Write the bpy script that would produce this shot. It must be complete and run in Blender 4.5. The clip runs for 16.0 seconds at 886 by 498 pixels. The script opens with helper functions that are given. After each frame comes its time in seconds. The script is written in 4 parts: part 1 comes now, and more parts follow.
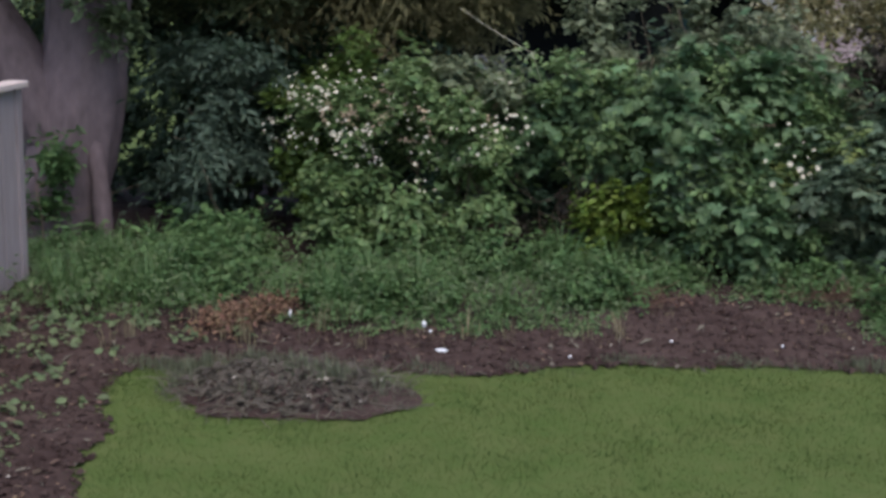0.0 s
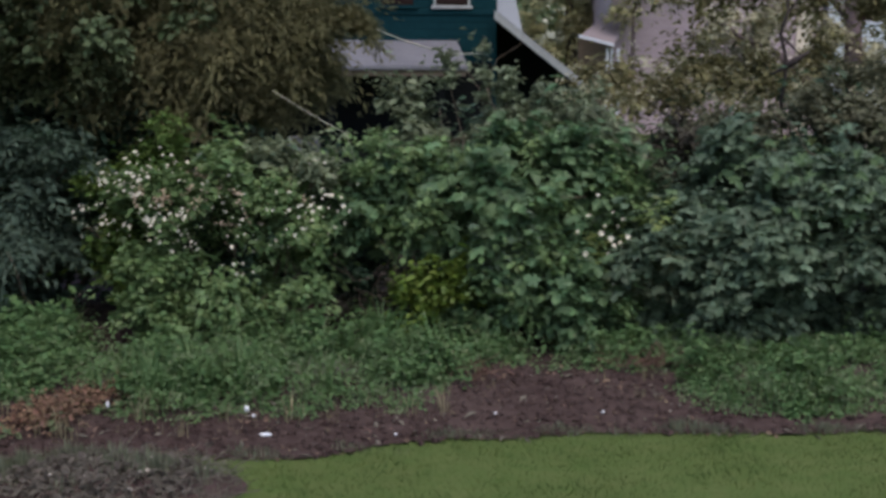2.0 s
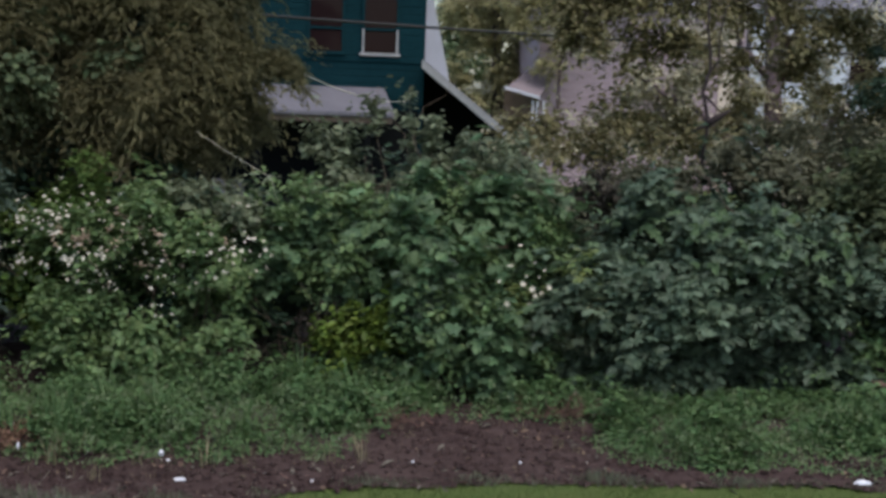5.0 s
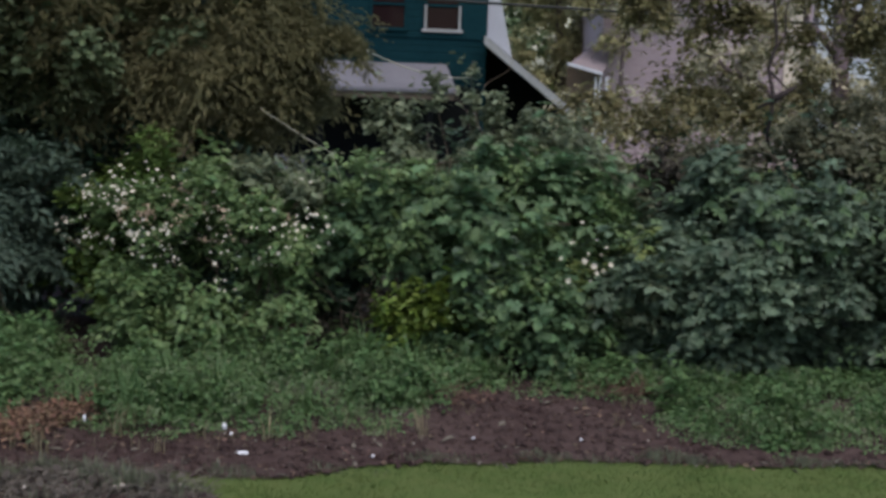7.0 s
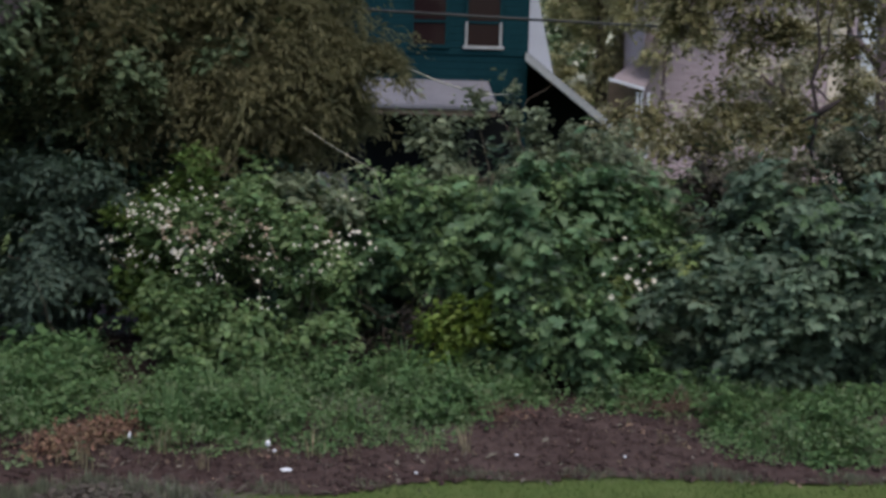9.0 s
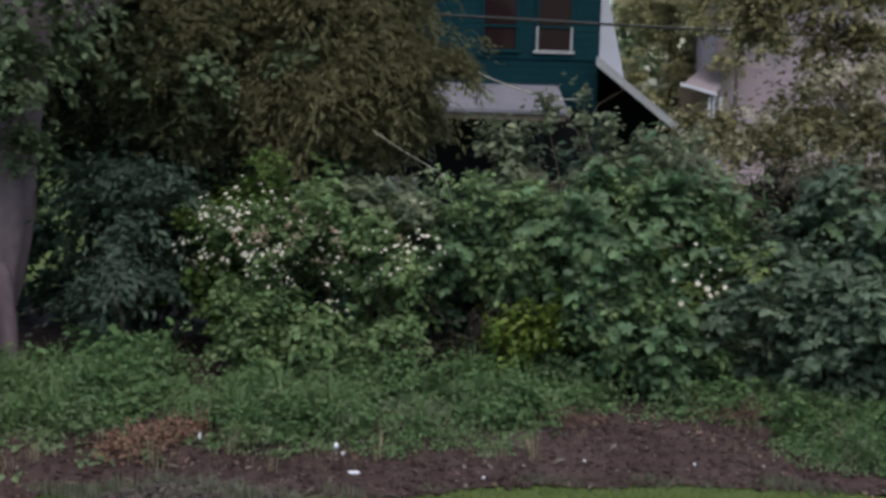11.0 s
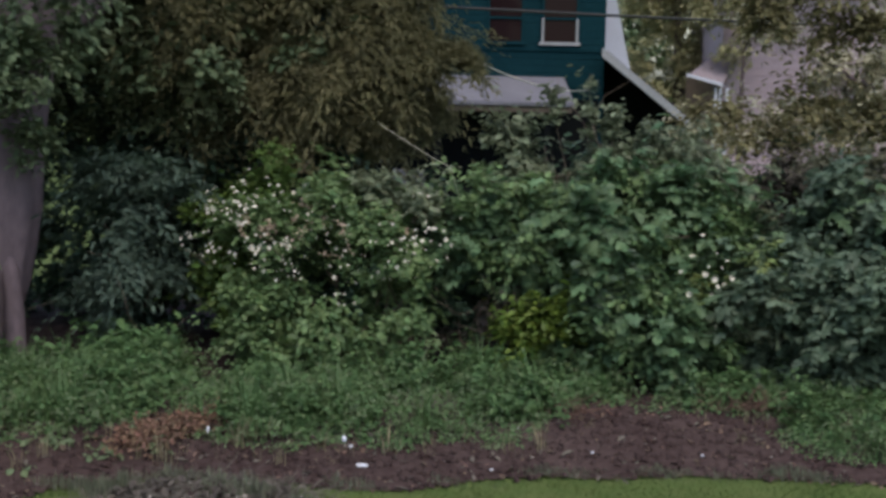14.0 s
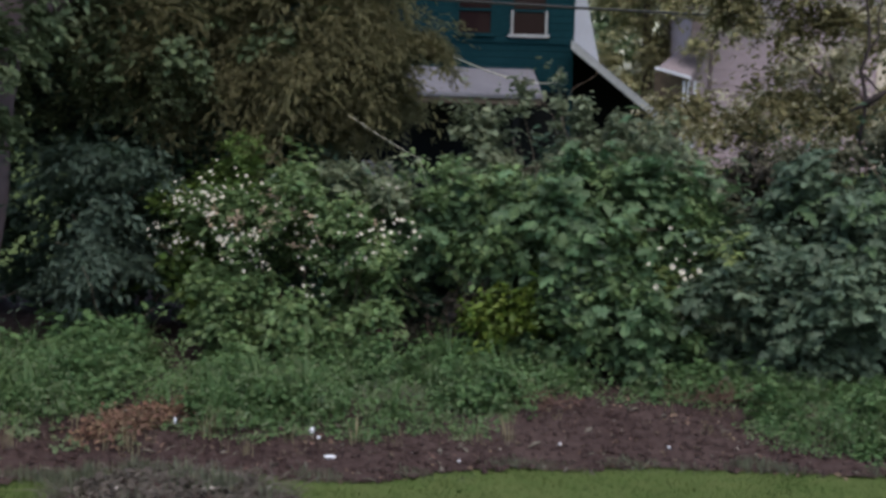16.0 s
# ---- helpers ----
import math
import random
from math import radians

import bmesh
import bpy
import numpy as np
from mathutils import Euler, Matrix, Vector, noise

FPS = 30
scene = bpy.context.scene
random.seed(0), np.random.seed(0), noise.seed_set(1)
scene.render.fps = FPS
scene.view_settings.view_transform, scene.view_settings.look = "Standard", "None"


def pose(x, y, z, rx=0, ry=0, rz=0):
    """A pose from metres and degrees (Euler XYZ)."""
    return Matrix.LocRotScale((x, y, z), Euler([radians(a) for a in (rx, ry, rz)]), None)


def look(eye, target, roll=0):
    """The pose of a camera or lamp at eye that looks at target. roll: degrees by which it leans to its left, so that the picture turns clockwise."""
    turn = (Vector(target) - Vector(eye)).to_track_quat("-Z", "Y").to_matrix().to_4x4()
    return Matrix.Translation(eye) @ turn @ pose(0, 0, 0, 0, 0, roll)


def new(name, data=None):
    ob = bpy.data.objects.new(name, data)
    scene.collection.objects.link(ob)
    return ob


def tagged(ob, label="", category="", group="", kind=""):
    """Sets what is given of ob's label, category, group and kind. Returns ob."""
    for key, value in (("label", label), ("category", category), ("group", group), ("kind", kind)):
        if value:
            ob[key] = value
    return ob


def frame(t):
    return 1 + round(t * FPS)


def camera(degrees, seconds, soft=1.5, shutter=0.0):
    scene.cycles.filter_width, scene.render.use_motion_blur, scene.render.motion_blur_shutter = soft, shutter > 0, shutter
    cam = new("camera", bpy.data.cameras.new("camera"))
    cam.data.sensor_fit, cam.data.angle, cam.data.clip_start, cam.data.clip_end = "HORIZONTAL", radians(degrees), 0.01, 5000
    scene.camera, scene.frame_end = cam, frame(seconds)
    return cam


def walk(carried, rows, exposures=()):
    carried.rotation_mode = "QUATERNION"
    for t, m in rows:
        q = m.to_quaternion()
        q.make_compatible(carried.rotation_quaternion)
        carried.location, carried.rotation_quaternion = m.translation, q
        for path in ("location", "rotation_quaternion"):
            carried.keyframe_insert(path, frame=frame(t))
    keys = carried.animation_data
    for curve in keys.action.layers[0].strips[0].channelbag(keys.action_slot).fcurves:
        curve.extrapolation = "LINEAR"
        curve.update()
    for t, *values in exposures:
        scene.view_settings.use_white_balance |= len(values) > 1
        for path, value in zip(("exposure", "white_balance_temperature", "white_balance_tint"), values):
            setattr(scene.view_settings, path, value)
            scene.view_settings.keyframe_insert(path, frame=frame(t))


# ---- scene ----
SOFT, EXPOSURE, KELVIN, TINT = 3.4, 0.60, 6950, 9
# camera: stands in one spot at an upper deck's height and turns; rows are seconds, yaw, pitch, roll to its left
cam = camera(35.49, 16.0, soft=SOFT)
EYE = (0.0, 0.0, 2.7)
ROWS = [
    (0.0, 6.419, -12.0, 1.298),
    (0.5, 4.594, -11.837, 0.021),
    (1.0, 2.584, -11.379, 0.419),
    (1.5, 1.247, -10.027, 0.373),
    (2.0, -1.108, -8.643, 0.31),
    (2.5, -3.103, -7.679, 1.037),
    (3.0, -5.184, -7.961, 1.542),
    (3.2, -5.582, -7.814, 1.431),
    (5.3, -4.094, -6.59, 2.122),
    (5.5, -3.946, -6.837, 2.0),
    (6.0, -3.448, -7.267, 2.192),
    (6.5, -2.472, -7.545, 2.505),
    (7.0, -1.779, -7.675, 2.124),
    (7.5, -0.807, -7.403, 2.152),
    (8.0, -0.195, -7.344, 1.854),
    (8.5, -0.222, -7.449, 1.792),
    (9.0, -0.0, -7.045, 1.593),
    (9.5, 0.699, -6.702, 1.826),
    (10.0, 2.109, -6.965, 2.022),
    (10.2, 2.672, -6.933, 1.877),
    (12.3, 2.91, -7.074, 1.565),
    (12.5, 2.862, -7.366, 1.508),
    (13.0, 3.126, -7.812, 1.34),
    (13.5, 3.303, -7.903, 1.204),
    (14.0, 3.155, -7.255, 1.308),
    (14.5, 2.401, -7.182, 1.605),
    (15.0, 2.522, -7.011, 1.54),
    (15.5, 2.04, -6.809, 1.468),
    (16.0, 1.833, -7.57, 1.692),
]
def aim(yaw, pitch, roll):
    a, b = radians(yaw), radians(pitch)
    way = Vector((-math.sin(a) * math.cos(b), math.cos(a) * math.cos(b), math.sin(b)))
    return look(EYE, Vector(EYE) + way, roll)


walk(cam, [(t, aim(y, p, r)) for t, y, p, r in ROWS], exposures=[(t, EXPOSURE + e, KELVIN, TINT) for t, e in ((0.0, 0.25), (1.5, 0.15), (3.0, 0.02), (9.0, 0.02), (13.0, 0.12), (16.0, 0.1))])

# ---- light: late overcast daylight ----
world = bpy.data.worlds.new("sky")
scene.world = world
world.use_nodes = True
wn = world.node_tree.nodes
sky = wn.new("ShaderNodeTexSky")
sky.sky_type, sky.sun_disc = "NISHITA", False
sky.sun_elevation, sky.sun_rotation = radians(65), radians(160)
sky.air_density, sky.dust_density, sky.ozone_density = 1.0, 2.0, 2.0
wn["Background"].inputs["Strength"].default_value = 0.15
world.node_tree.links.new(sky.outputs[0], wn["Background"].inputs["Color"])
sun = new("sun", bpy.data.lights.new("sun", "SUN"))
sun.data.energy, sun.data.angle, sun.data.color = 1.4, radians(60), (1.0, 0.97, 0.93)
sun.matrix_world = look((1.8, -4.8, 11.0), (0, 0, 0))

# ---- helpers of this scene ----
rng = np.random.default_rng(7)


def mat(name, base, rough=0.8, other=None, scale=4.0, detail=30.0, bump=0.3, metal=0.0, island=0.0, spec=0.3, dist=0.02, grain=1.0):
    """Base colour broken up at two scales by noise towards a second colour, with a fine relief."""
    m = bpy.data.materials.new(name)
    m.use_nodes = True
    n, l = m.node_tree.nodes, m.node_tree.links
    b = n["Principled BSDF"]
    b.inputs["Roughness"].default_value, b.inputs["Metallic"].default_value = rough, metal
    b.inputs["Specular IOR Level"].default_value = spec
    other = other or tuple(c * 0.6 for c in base)
    co = n.new("ShaderNodeTexCoord")
    a1, a2 = n.new("ShaderNodeTexNoise"), n.new("ShaderNodeTexNoise")
    a1.inputs["Scale"].default_value, a1.inputs["Detail"].default_value = scale, 5
    a2.inputs["Scale"].default_value, a2.inputs["Detail"].default_value = detail, 4
    mp = n.new("ShaderNodeMapping")
    mp.inputs["Scale"].default_value = (1, 1, grain)
    l.new(co.outputs["Object"], mp.inputs["Vector"])
    for a in (a1, a2):
        l.new(mp.outputs[0], a.inputs["Vector"])
    mx = n.new("ShaderNodeMath")
    mx.operation = "MULTIPLY_ADD"
    l.new(a1.outputs[0], mx.inputs[0])
    mx.inputs[1].default_value = 0.9
    l.new(a2.outputs[0], mx.inputs[2])
    mr = n.new("ShaderNodeMapRange")
    l.new(mx.outputs[0], mr.inputs[0])
    mr.inputs[1].default_value, mr.inputs[2].default_value = 0.62, 1.25
    mix = n.new("ShaderNodeMix")
    mix.data_type = "RGBA"
    mix.inputs[6].default_value, mix.inputs[7].default_value = (*base, 1), (*other, 1)
    l.new(mr.outputs[0], mix.inputs[0])
    out = mix.outputs[2]
    if island:
        g = n.new("ShaderNodeNewGeometry")
        hs = n.new("ShaderNodeHueSaturation")
        v = n.new("ShaderNodeMapRange")
        l.new(g.outputs["Random Per Island"], v.inputs[0])
        v.inputs[3].default_value, v.inputs[4].default_value = 1 - island, 1 + island
        l.new(v.outputs[0], hs.inputs["Value"])
        wn2, hv = n.new("ShaderNodeTexWhiteNoise"), n.new("ShaderNodeMapRange")
        wn2.noise_dimensions = "1D"
        l.new(g.outputs["Random Per Island"], wn2.inputs["W"])
        l.new(wn2.outputs[0], hv.inputs[0])
        hv.inputs[3].default_value, hv.inputs[4].default_value = 0.5 - island * 0.05, 0.5 + island * 0.05
        l.new(hv.outputs[0], hs.inputs["Hue"])
        l.new(out, hs.inputs["Color"])
        out = hs.outputs[0]
    l.new(out, b.inputs["Base Color"])
    if bump:
        bp = n.new("ShaderNodeBump")
        bp.inputs["Strength"].default_value, bp.inputs["Distance"].default_value = bump, dist
        l.new(a2.outputs[0], bp.inputs["Height"])
        l.new(bp.outputs[0], b.inputs["Normal"])
    return m


def leaf_mat(name, base, other, vary=0.45, gloss=0.45, thin=0.3, scale=2.2, detail=8.0):
    """Leaf: each leaf a little different, patches of a second green, some light passing through."""
    m = mat(name, base, gloss, other, scale=scale, detail=detail, bump=0.0, island=vary, spec=0.3)
    n, l = m.node_tree.nodes, m.node_tree.links
    b = n["Principled BSDF"]
    tr, ms = n.new("ShaderNodeBsdfTranslucent"), n.new("ShaderNodeMixShader")
    ms.inputs[0].default_value = thin
    l.new(b.inputs["Base Color"].links[0].from_socket, tr.inputs["Color"])
    l.new(b.outputs[0], ms.inputs[1])
    l.new(tr.outputs[0], ms.inputs[2])
    l.new(ms.outputs[0], n["Material Output"].inputs["Surface"])
    return m


def mesh_of(name, verts, faces, material, smooth=False):
    me = bpy.data.meshes.new(name)
    me.from_pydata([tuple(v) for v in verts], [], [tuple(f) for f in faces])
    me.materials.append(material)
    if smooth:
        me.polygons.foreach_set("use_smooth", [True] * len(me.polygons))
    me.update()
    return me


def part(name, bm, material, parent=None, label="", kind=""):
    """Links a bmesh (or mesh data) as one object under its thing."""
    if isinstance(bm, bmesh.types.BMesh):
        me = bpy.data.meshes.new(name)
        bm.to_mesh(me)
        bm.free()
        me.materials.append(material)
    else:
        me = bm
    ob = new(name, me)
    ob.parent = parent
    return tagged(ob, label, kind=kind)


def root(name, place, label, category, group="", kind=""):
    ob = new(name)
    ob.empty_display_size = 0.1
    ob.location = place
    return tagged(ob, label, category, group, kind)


def box(bm, x0, x1, y0, y1, z0, z1, bevel=0.0):
    r = bmesh.ops.create_cube(bm, size=1.0, matrix=Matrix.Translation(((x0 + x1) / 2, (y0 + y1) / 2, (z0 + z1) / 2)) @ Matrix.Diagonal((x1 - x0, y1 - y0, z1 - z0, 1)))
    if bevel:
        es = list({e for v in r["verts"] for e in v.link_edges})
        bmesh.ops.bevel(bm, geom=es, offset=bevel, segments=2, affect="EDGES", profile=0.5)
    return bm


def tubes(paths, seg=7, wob=0.0):
    """Verts and faces of tapered tubes; each path is (points, radii)."""
    vs, fs = [], []
    for pts, rad in paths:
        pts = [Vector(p) for p in pts]
        o = len(vs)
        for i, p in enumerate(pts):
            d = (pts[min(i + 1, len(pts) - 1)] - pts[max(i - 1, 0)]).normalized()
            u = d.cross(Vector((0.3, 1, 0.1))).normalized()
            w = d.cross(u)
            for k in range(seg):
                a = 2 * math.pi * k / seg
                r = rad[i]
                if wob:
                    q = Vector((math.cos(a) * 2.2, math.sin(a) * 2.2, p.z * 0.7))
                    r *= 1 + wob * (noise.noise(q * 1.3) + 0.5 * noise.noise(q * 3.7))
                vs.append(p + u * (r * math.cos(a)) + w * (r * math.sin(a)))
        for i in range(len(pts) - 1):
            for k in range(seg):
                a, b = o + i * seg + k, o + i * seg + (k + 1) % seg
                fs.append((a, b, b + seg, a + seg))
        fs.append(tuple(o + (len(pts) - 1) * seg + k for k in range(seg)))
        fs.append(tuple(o + k for k in reversed(range(seg))))
    return vs, fs


def bent(a, b, n=6, sag=0.0, wob=0.0):
    """Points from a to b with a sag and some wander."""
    a, b = Vector(a), Vector(b)
    out = []
    for i in range(n + 1):
        s = i / n
        p = a.lerp(b, s) - Vector((0, 0, sag * 4 * s * (1 - s)))
        if 0 < i < n and wob:
            p += Vector(rng.normal(0, wob, 3))
        out.append(p)
    return out


# leaf outlines: points across and along, with the fold in z
OVAL = (((0, 0, 0), (0.3, 0.35, 0.07), (0.26, 0.7, 0.05), (0, 1, -0.1), (-0.26, 0.7, 0.05), (-0.3, 0.35, 0.07)), ((0, 1, 2, 3), (0, 3, 4, 5)))
SLIM = (((0, 0, 0), (0.13, 0.4, 0.03), (0, 1, -0.15), (-0.13, 0.4, 0.03)), ((0, 1, 2), (0, 2, 3)))
SLIM2 = (((0, 0, 0), (0.2, 0.35, 0.05), (0.17, 0.7, 0.0), (0, 1.1, -0.2), (-0.17, 0.7, 0.0), (-0.2, 0.35, 0.05)), ((0, 1, 2, 3), (0, 3, 4, 5)))
LOBED = (((0, 0, 0), (0.46, -0.1, -0.06), (0.3, 0.16, 0.03), (0.56, 0.42, -0.04), (0.24, 0.5, 0.06), (0.3, 0.82, 0.0), (0, 1.08, -0.14),
          (-0.3, 0.82, 0.0), (-0.24, 0.5, 0.06), (-0.56, 0.42, -0.04), (-0.3, 0.16, 0.03), (-0.46, -0.1, -0.06)),
         ((0, 1, 2), (0, 2, 3, 4), (0, 4, 5, 6), (0, 6, 7, 8), (0, 8, 9, 10), (0, 10, 11)))
CLOD = (((-0.5, 0, 0), (0.1, -0.4, 0), (0.5, 0.2, 0), (-0.1, 0.5, 0), (0.0, 0.05, 0.45), (0.2, 0.2, 0.3)), ((0, 1, 4), (1, 5, 4), (1, 2, 5), (2, 3, 5), (3, 4, 5), (3, 0, 4)))
TALL = (((-0.025, 0, 0), (0.025, 0, 0), (0.022, 0.5, 0.1), (0, 1, 0.5), (-0.022, 0.5, 0.1)), ((0, 1, 2, 4), (4, 2, 3)))
DIAM = (((0, 0, 0), (0.3, 0.45, 0.07), (0, 1, -0.12), (-0.3, 0.45, 0.07)), ((0, 1, 2), (0, 2, 3)))
BLADE = (((-0.06, 0, 0), (0.06, 0, 0), (0.035, 0.55, 0.06), (0, 1, 0.22), (-0.035, 0.55, 0.06)), ((0, 1, 2, 4), (4, 2, 3)))


def strew(points, facing, along, size, shape):
    """Arrays of verts and faces: one leaf of the shape at each point, its face and its tip turned as given."""
    sv, sf = np.array(shape[0], float), shape[1]
    n = len(points)
    f = facing / (np.linalg.norm(facing, axis=1)[:, None] + 1e-9)
    y = along - (along * f).sum(1)[:, None] * f
    y /= np.linalg.norm(y, axis=1)[:, None] + 1e-9
    x = np.cross(y, f)
    s = np.asarray(size)[:, None, None]
    v = points[:, None, :] + s * (sv[None, :, 0, None] * x[:, None] + sv[None, :, 1, None] * y[:, None] + sv[None, :, 2, None] * f[:, None])
    k = len(sv)
    faces = [tuple(i * k + j for j in q) for i in range(n) for q in sf]
    return v.reshape(-1, 3), faces


def on_blobs(blobs, count, shell, lump):
    """Places on the lumpy outer parts of ellipsoids (x, y, z, rx, ry, rz), and their outward ways."""
    vol = np.array([b[3] * b[5] + b[3] * b[4] for b in blobs])
    C, W = [], []
    for b, share in zip(blobs, vol / vol.sum()):
        k = max(4, int(count * share))
        d = rng.normal(0, 1, (k, 3))
        d /= np.linalg.norm(d, axis=1)[:, None]
        r = shell + (1.0 - shell) * rng.random(k) ** 0.6
        for i in range(k):
            r[i] *= 1 + lump * noise.noise((Vector(b[:3]) + Vector(d[i] * np.array(b[3:]))) * 1.9)
        C.append(np.array(b[:3]) + d * r[:, None] * np.array(b[3:]))
        W.append(d)
    return np.vstack(C), np.vstack(W)


def crown_twigs(blobs, count, shell, gap, lump, bunch, flat):
    """Twigs on domed tufts that overlap like tiles on the blobs, hollow beneath, and a thinner filling further in."""
    size = [4 * math.pi * ((b[3] + b[4] + b[5]) / 3) ** 2 for b in blobs]
    n = max(3, int(sum(size) / (bunch * bunch * (3.0 + 5.0 * max(0.0, gap + 0.3)))))
    B, D = on_blobs(blobs, n, max(shell, 0.2) * 1.05, lump)
    B = B + D * (rng.random(len(B)) - 0.6)[:, None] * bunch * 1.3
    A = D * (0.8, 0.8, 0.4) + np.array([0, 0, 0.75]) + rng.normal(0, 0.2, B.shape)
    A /= np.linalg.norm(A, axis=1)[:, None]
    i = rng.integers(len(B), size=count)
    grow = (0.5 + 0.95 * rng.random(len(B)))[i][:, None]
    e = rng.normal(0, 1, (count, 3))
    e /= np.linalg.norm(e, axis=1)[:, None] + 1e-9
    h = (e * A[i]).sum(1)
    e = e + A[i] * (np.abs(h) - h)[:, None]
    off = e - A[i] * (np.abs(h) * (1 - flat) + 0.25 * (1 - np.abs(h)))[:, None]
    C = B[i] + off * bunch * 0.8 * grow * (0.55 + 0.45 * rng.random(count))[:, None]
    W = e * 0.6 + A[i] * 0.6
    W /= np.linalg.norm(W, axis=1)[:, None] + 1e-9
    Q, V = on_blobs(blobs, count // 7, shell * 0.7, 0.1)
    Q = Q - V * bunch * 0.9
    return np.vstack([C, Q]), np.vstack([W, V])


def foliage(name, parent, blobs, twigs, per, length, size, shape, material, droop=0.5, lift=0.7, shell=0.6, gap=-0.12, lump=0.3, up=0.3, label="", low=0.06, bunch=0.25, flat=0.55):
    """A crown: twigs on the outline of the blobs, each with leaves set along it on both sides."""
    C, W = crown_twigs(blobs, twigs, shell, gap, lump, bunch, flat)
    k = len(C)
    way = W + np.array([0, 0, up]) + rng.normal(0, 0.45, (k, 3))
    way /= np.linalg.norm(way, axis=1)[:, None]
    side = np.cross(way, np.array([0, 0, 1]) + rng.normal(0, 0.35, (k, 3)))
    side /= np.linalg.norm(side, axis=1)[:, None] + 1e-9
    L = length * (0.55 + 0.8 * rng.random(k))
    shoot = rng.random(k) < 0.07
    L = np.where(shoot, L * 2.0, L)
    C = C + np.where(shoot, 0.35 * L, 0.0)[:, None] * (W * 0.6 + np.array([0, 0, 0.5]))
    m = np.maximum(4, rng.poisson(per, k))
    i = np.repeat(np.arange(k), m)
    s = rng.random(len(i))
    hand = np.where(rng.random(len(i)) < 0.5, -1.0, 1.0)[:, None]
    P = C[i] + way[i] * (L[i] * (s - 0.5))[:, None] + side[i] * hand * size * 0.2
    P[:, 2] -= droop * L[i] * s * s * 0.6
    P += rng.normal(0, size * 0.35, P.shape)
    tip = side[i] * hand * (1.1 - 0.8 * s)[:, None] + way[i] * (0.4 + 0.5 * s)[:, None] + np.array([0, 0, -droop * 0.5]) + rng.normal(0, 0.35, P.shape)
    face = W[i] * 0.55 + np.array([0, 0, lift]) + rng.normal(0, 0.38, P.shape)
    ok = P[:, 2] > low
    P, tip, face, i = P[ok], tip[ok], face[ok], i[ok]
    grow = (0.75 + 0.5 * rng.random(k))[i]
    v, f = strew(P, face, tip, size * grow * (0.55 + 0.75 * rng.random(len(P))), shape)
    o = np.array(parent.location) if parent else np.zeros(3)
    return part(name, mesh_of(name, v - o, f, material), material, parent, label, "stuff")


def studs(name, parent, blobs, count, meshes, material, size, zmin=0.0, lift=0.5, label="", bunched=0):
    """Single leaves or blossoms, each an object, on the camera's side and top of the blobs."""
    C, W = on_blobs(blobs, count * 4, 0.97, 0.3)
    patch = np.array([noise.noise(Vector(c) * 3.3 + Vector((2, 5, 1))) for c in C])
    ok = (W[:, 1] < -0.05) & (C[:, 2] > zmin) & ((patch > -0.05) | (rng.random(len(C)) < 0.25))
    C, W = C[ok][:count], W[ok][:count]
    if bunched:
        C, W = np.repeat(C, bunched, 0)[:count], np.repeat(W, bunched, 0)[:count]
        C = C + rng.normal(0, 0.05, C.shape) * (1.2, 1, 0.6)
    for c, w in zip(C, W):
        z = Vector(w * 0.8) + Vector((0, -0.2, lift)) + Vector(rng.normal(0, 0.3, 3))
        q = z.to_track_quat("Z", "Y") @ Euler((0, 0, rng.random() * 6.283)).to_quaternion()
        ob = new(name, meshes[int(rng.integers(len(meshes)))])
        ob.parent = parent
        k = size * (0.4 + 1.1 * rng.random())
        ob.matrix_local = Matrix.LocRotScale(Vector(c + w * rng.uniform(-0.06, 0.14)) - Vector(parent.location), q, (k, k, k))
        if label:
            ob["label"] = label


def sticks(name, parent, paths, material, seg=6, wob=0.0, label="", kind=""):
    v, f = tubes(paths, seg, wob)
    o = Vector(parent.location) if parent else Vector()
    return part(name, mesh_of(name, [p - o for p in v], f, material, True), material, parent, label, kind)


# ---- materials ----
M_LAWN = mat("lawn_earth", (0.054, 0.088, 0.024), 0.95, (0.08, 0.10, 0.036), 2.5, 9, 0.3, spec=0.1)
M_GRASS = leaf_mat("grass_blades", (0.040, 0.078, 0.019), (0.112, 0.148, 0.045), 0.12, 0.8, 0.35, 1.6, 5.0)
M_SOIL = mat("bare_earth", (0.028, 0.0175, 0.0175), 0.98, (0.07, 0.049, 0.047), 1.6, 14, 0.8, dist=0.03, spec=0.05)
M_BARK = mat("grey_bark", (0.175, 0.13, 0.145), 0.95, (0.095, 0.072, 0.08), 2.2, 14, 0.45, dist=0.03, grain=0.45, spec=0.1)
M_TWIG = mat("brown_twigs", (0.16, 0.12, 0.09), 0.9, (0.09, 0.07, 0.055), 3, 30, 0.4, island=0.4)
M_DRY = mat("dry_stalks", (0.135, 0.12, 0.10), 0.9, (0.09, 0.08, 0.068), 3, 30, 0.2, island=0.35)
M_LEAFG = leaf_mat("dull_green_leaves", (0.135, 0.18, 0.095), (0.09, 0.125, 0.07), 0.3, 0.6, 0.4)
M_DARKW = mat("dark_wood", (0.03, 0.022, 0.023), 0.9, (0.045, 0.034, 0.034), 4, 30, 0.3)
M_RUST = leaf_mat("rusty_leaves", (0.175, 0.098, 0.066), (0.11, 0.07, 0.05), 0.5, 0.8, 0.15)
M_WEED = leaf_mat("weeds", (0.058, 0.122, 0.045), (0.09, 0.15, 0.058), 0.28, 0.6, 0.3)
M_WEED2 = leaf_mat("pale_weeds", (0.095, 0.145, 0.072), (0.13, 0.16, 0.085), 0.3, 0.6, 0.3)
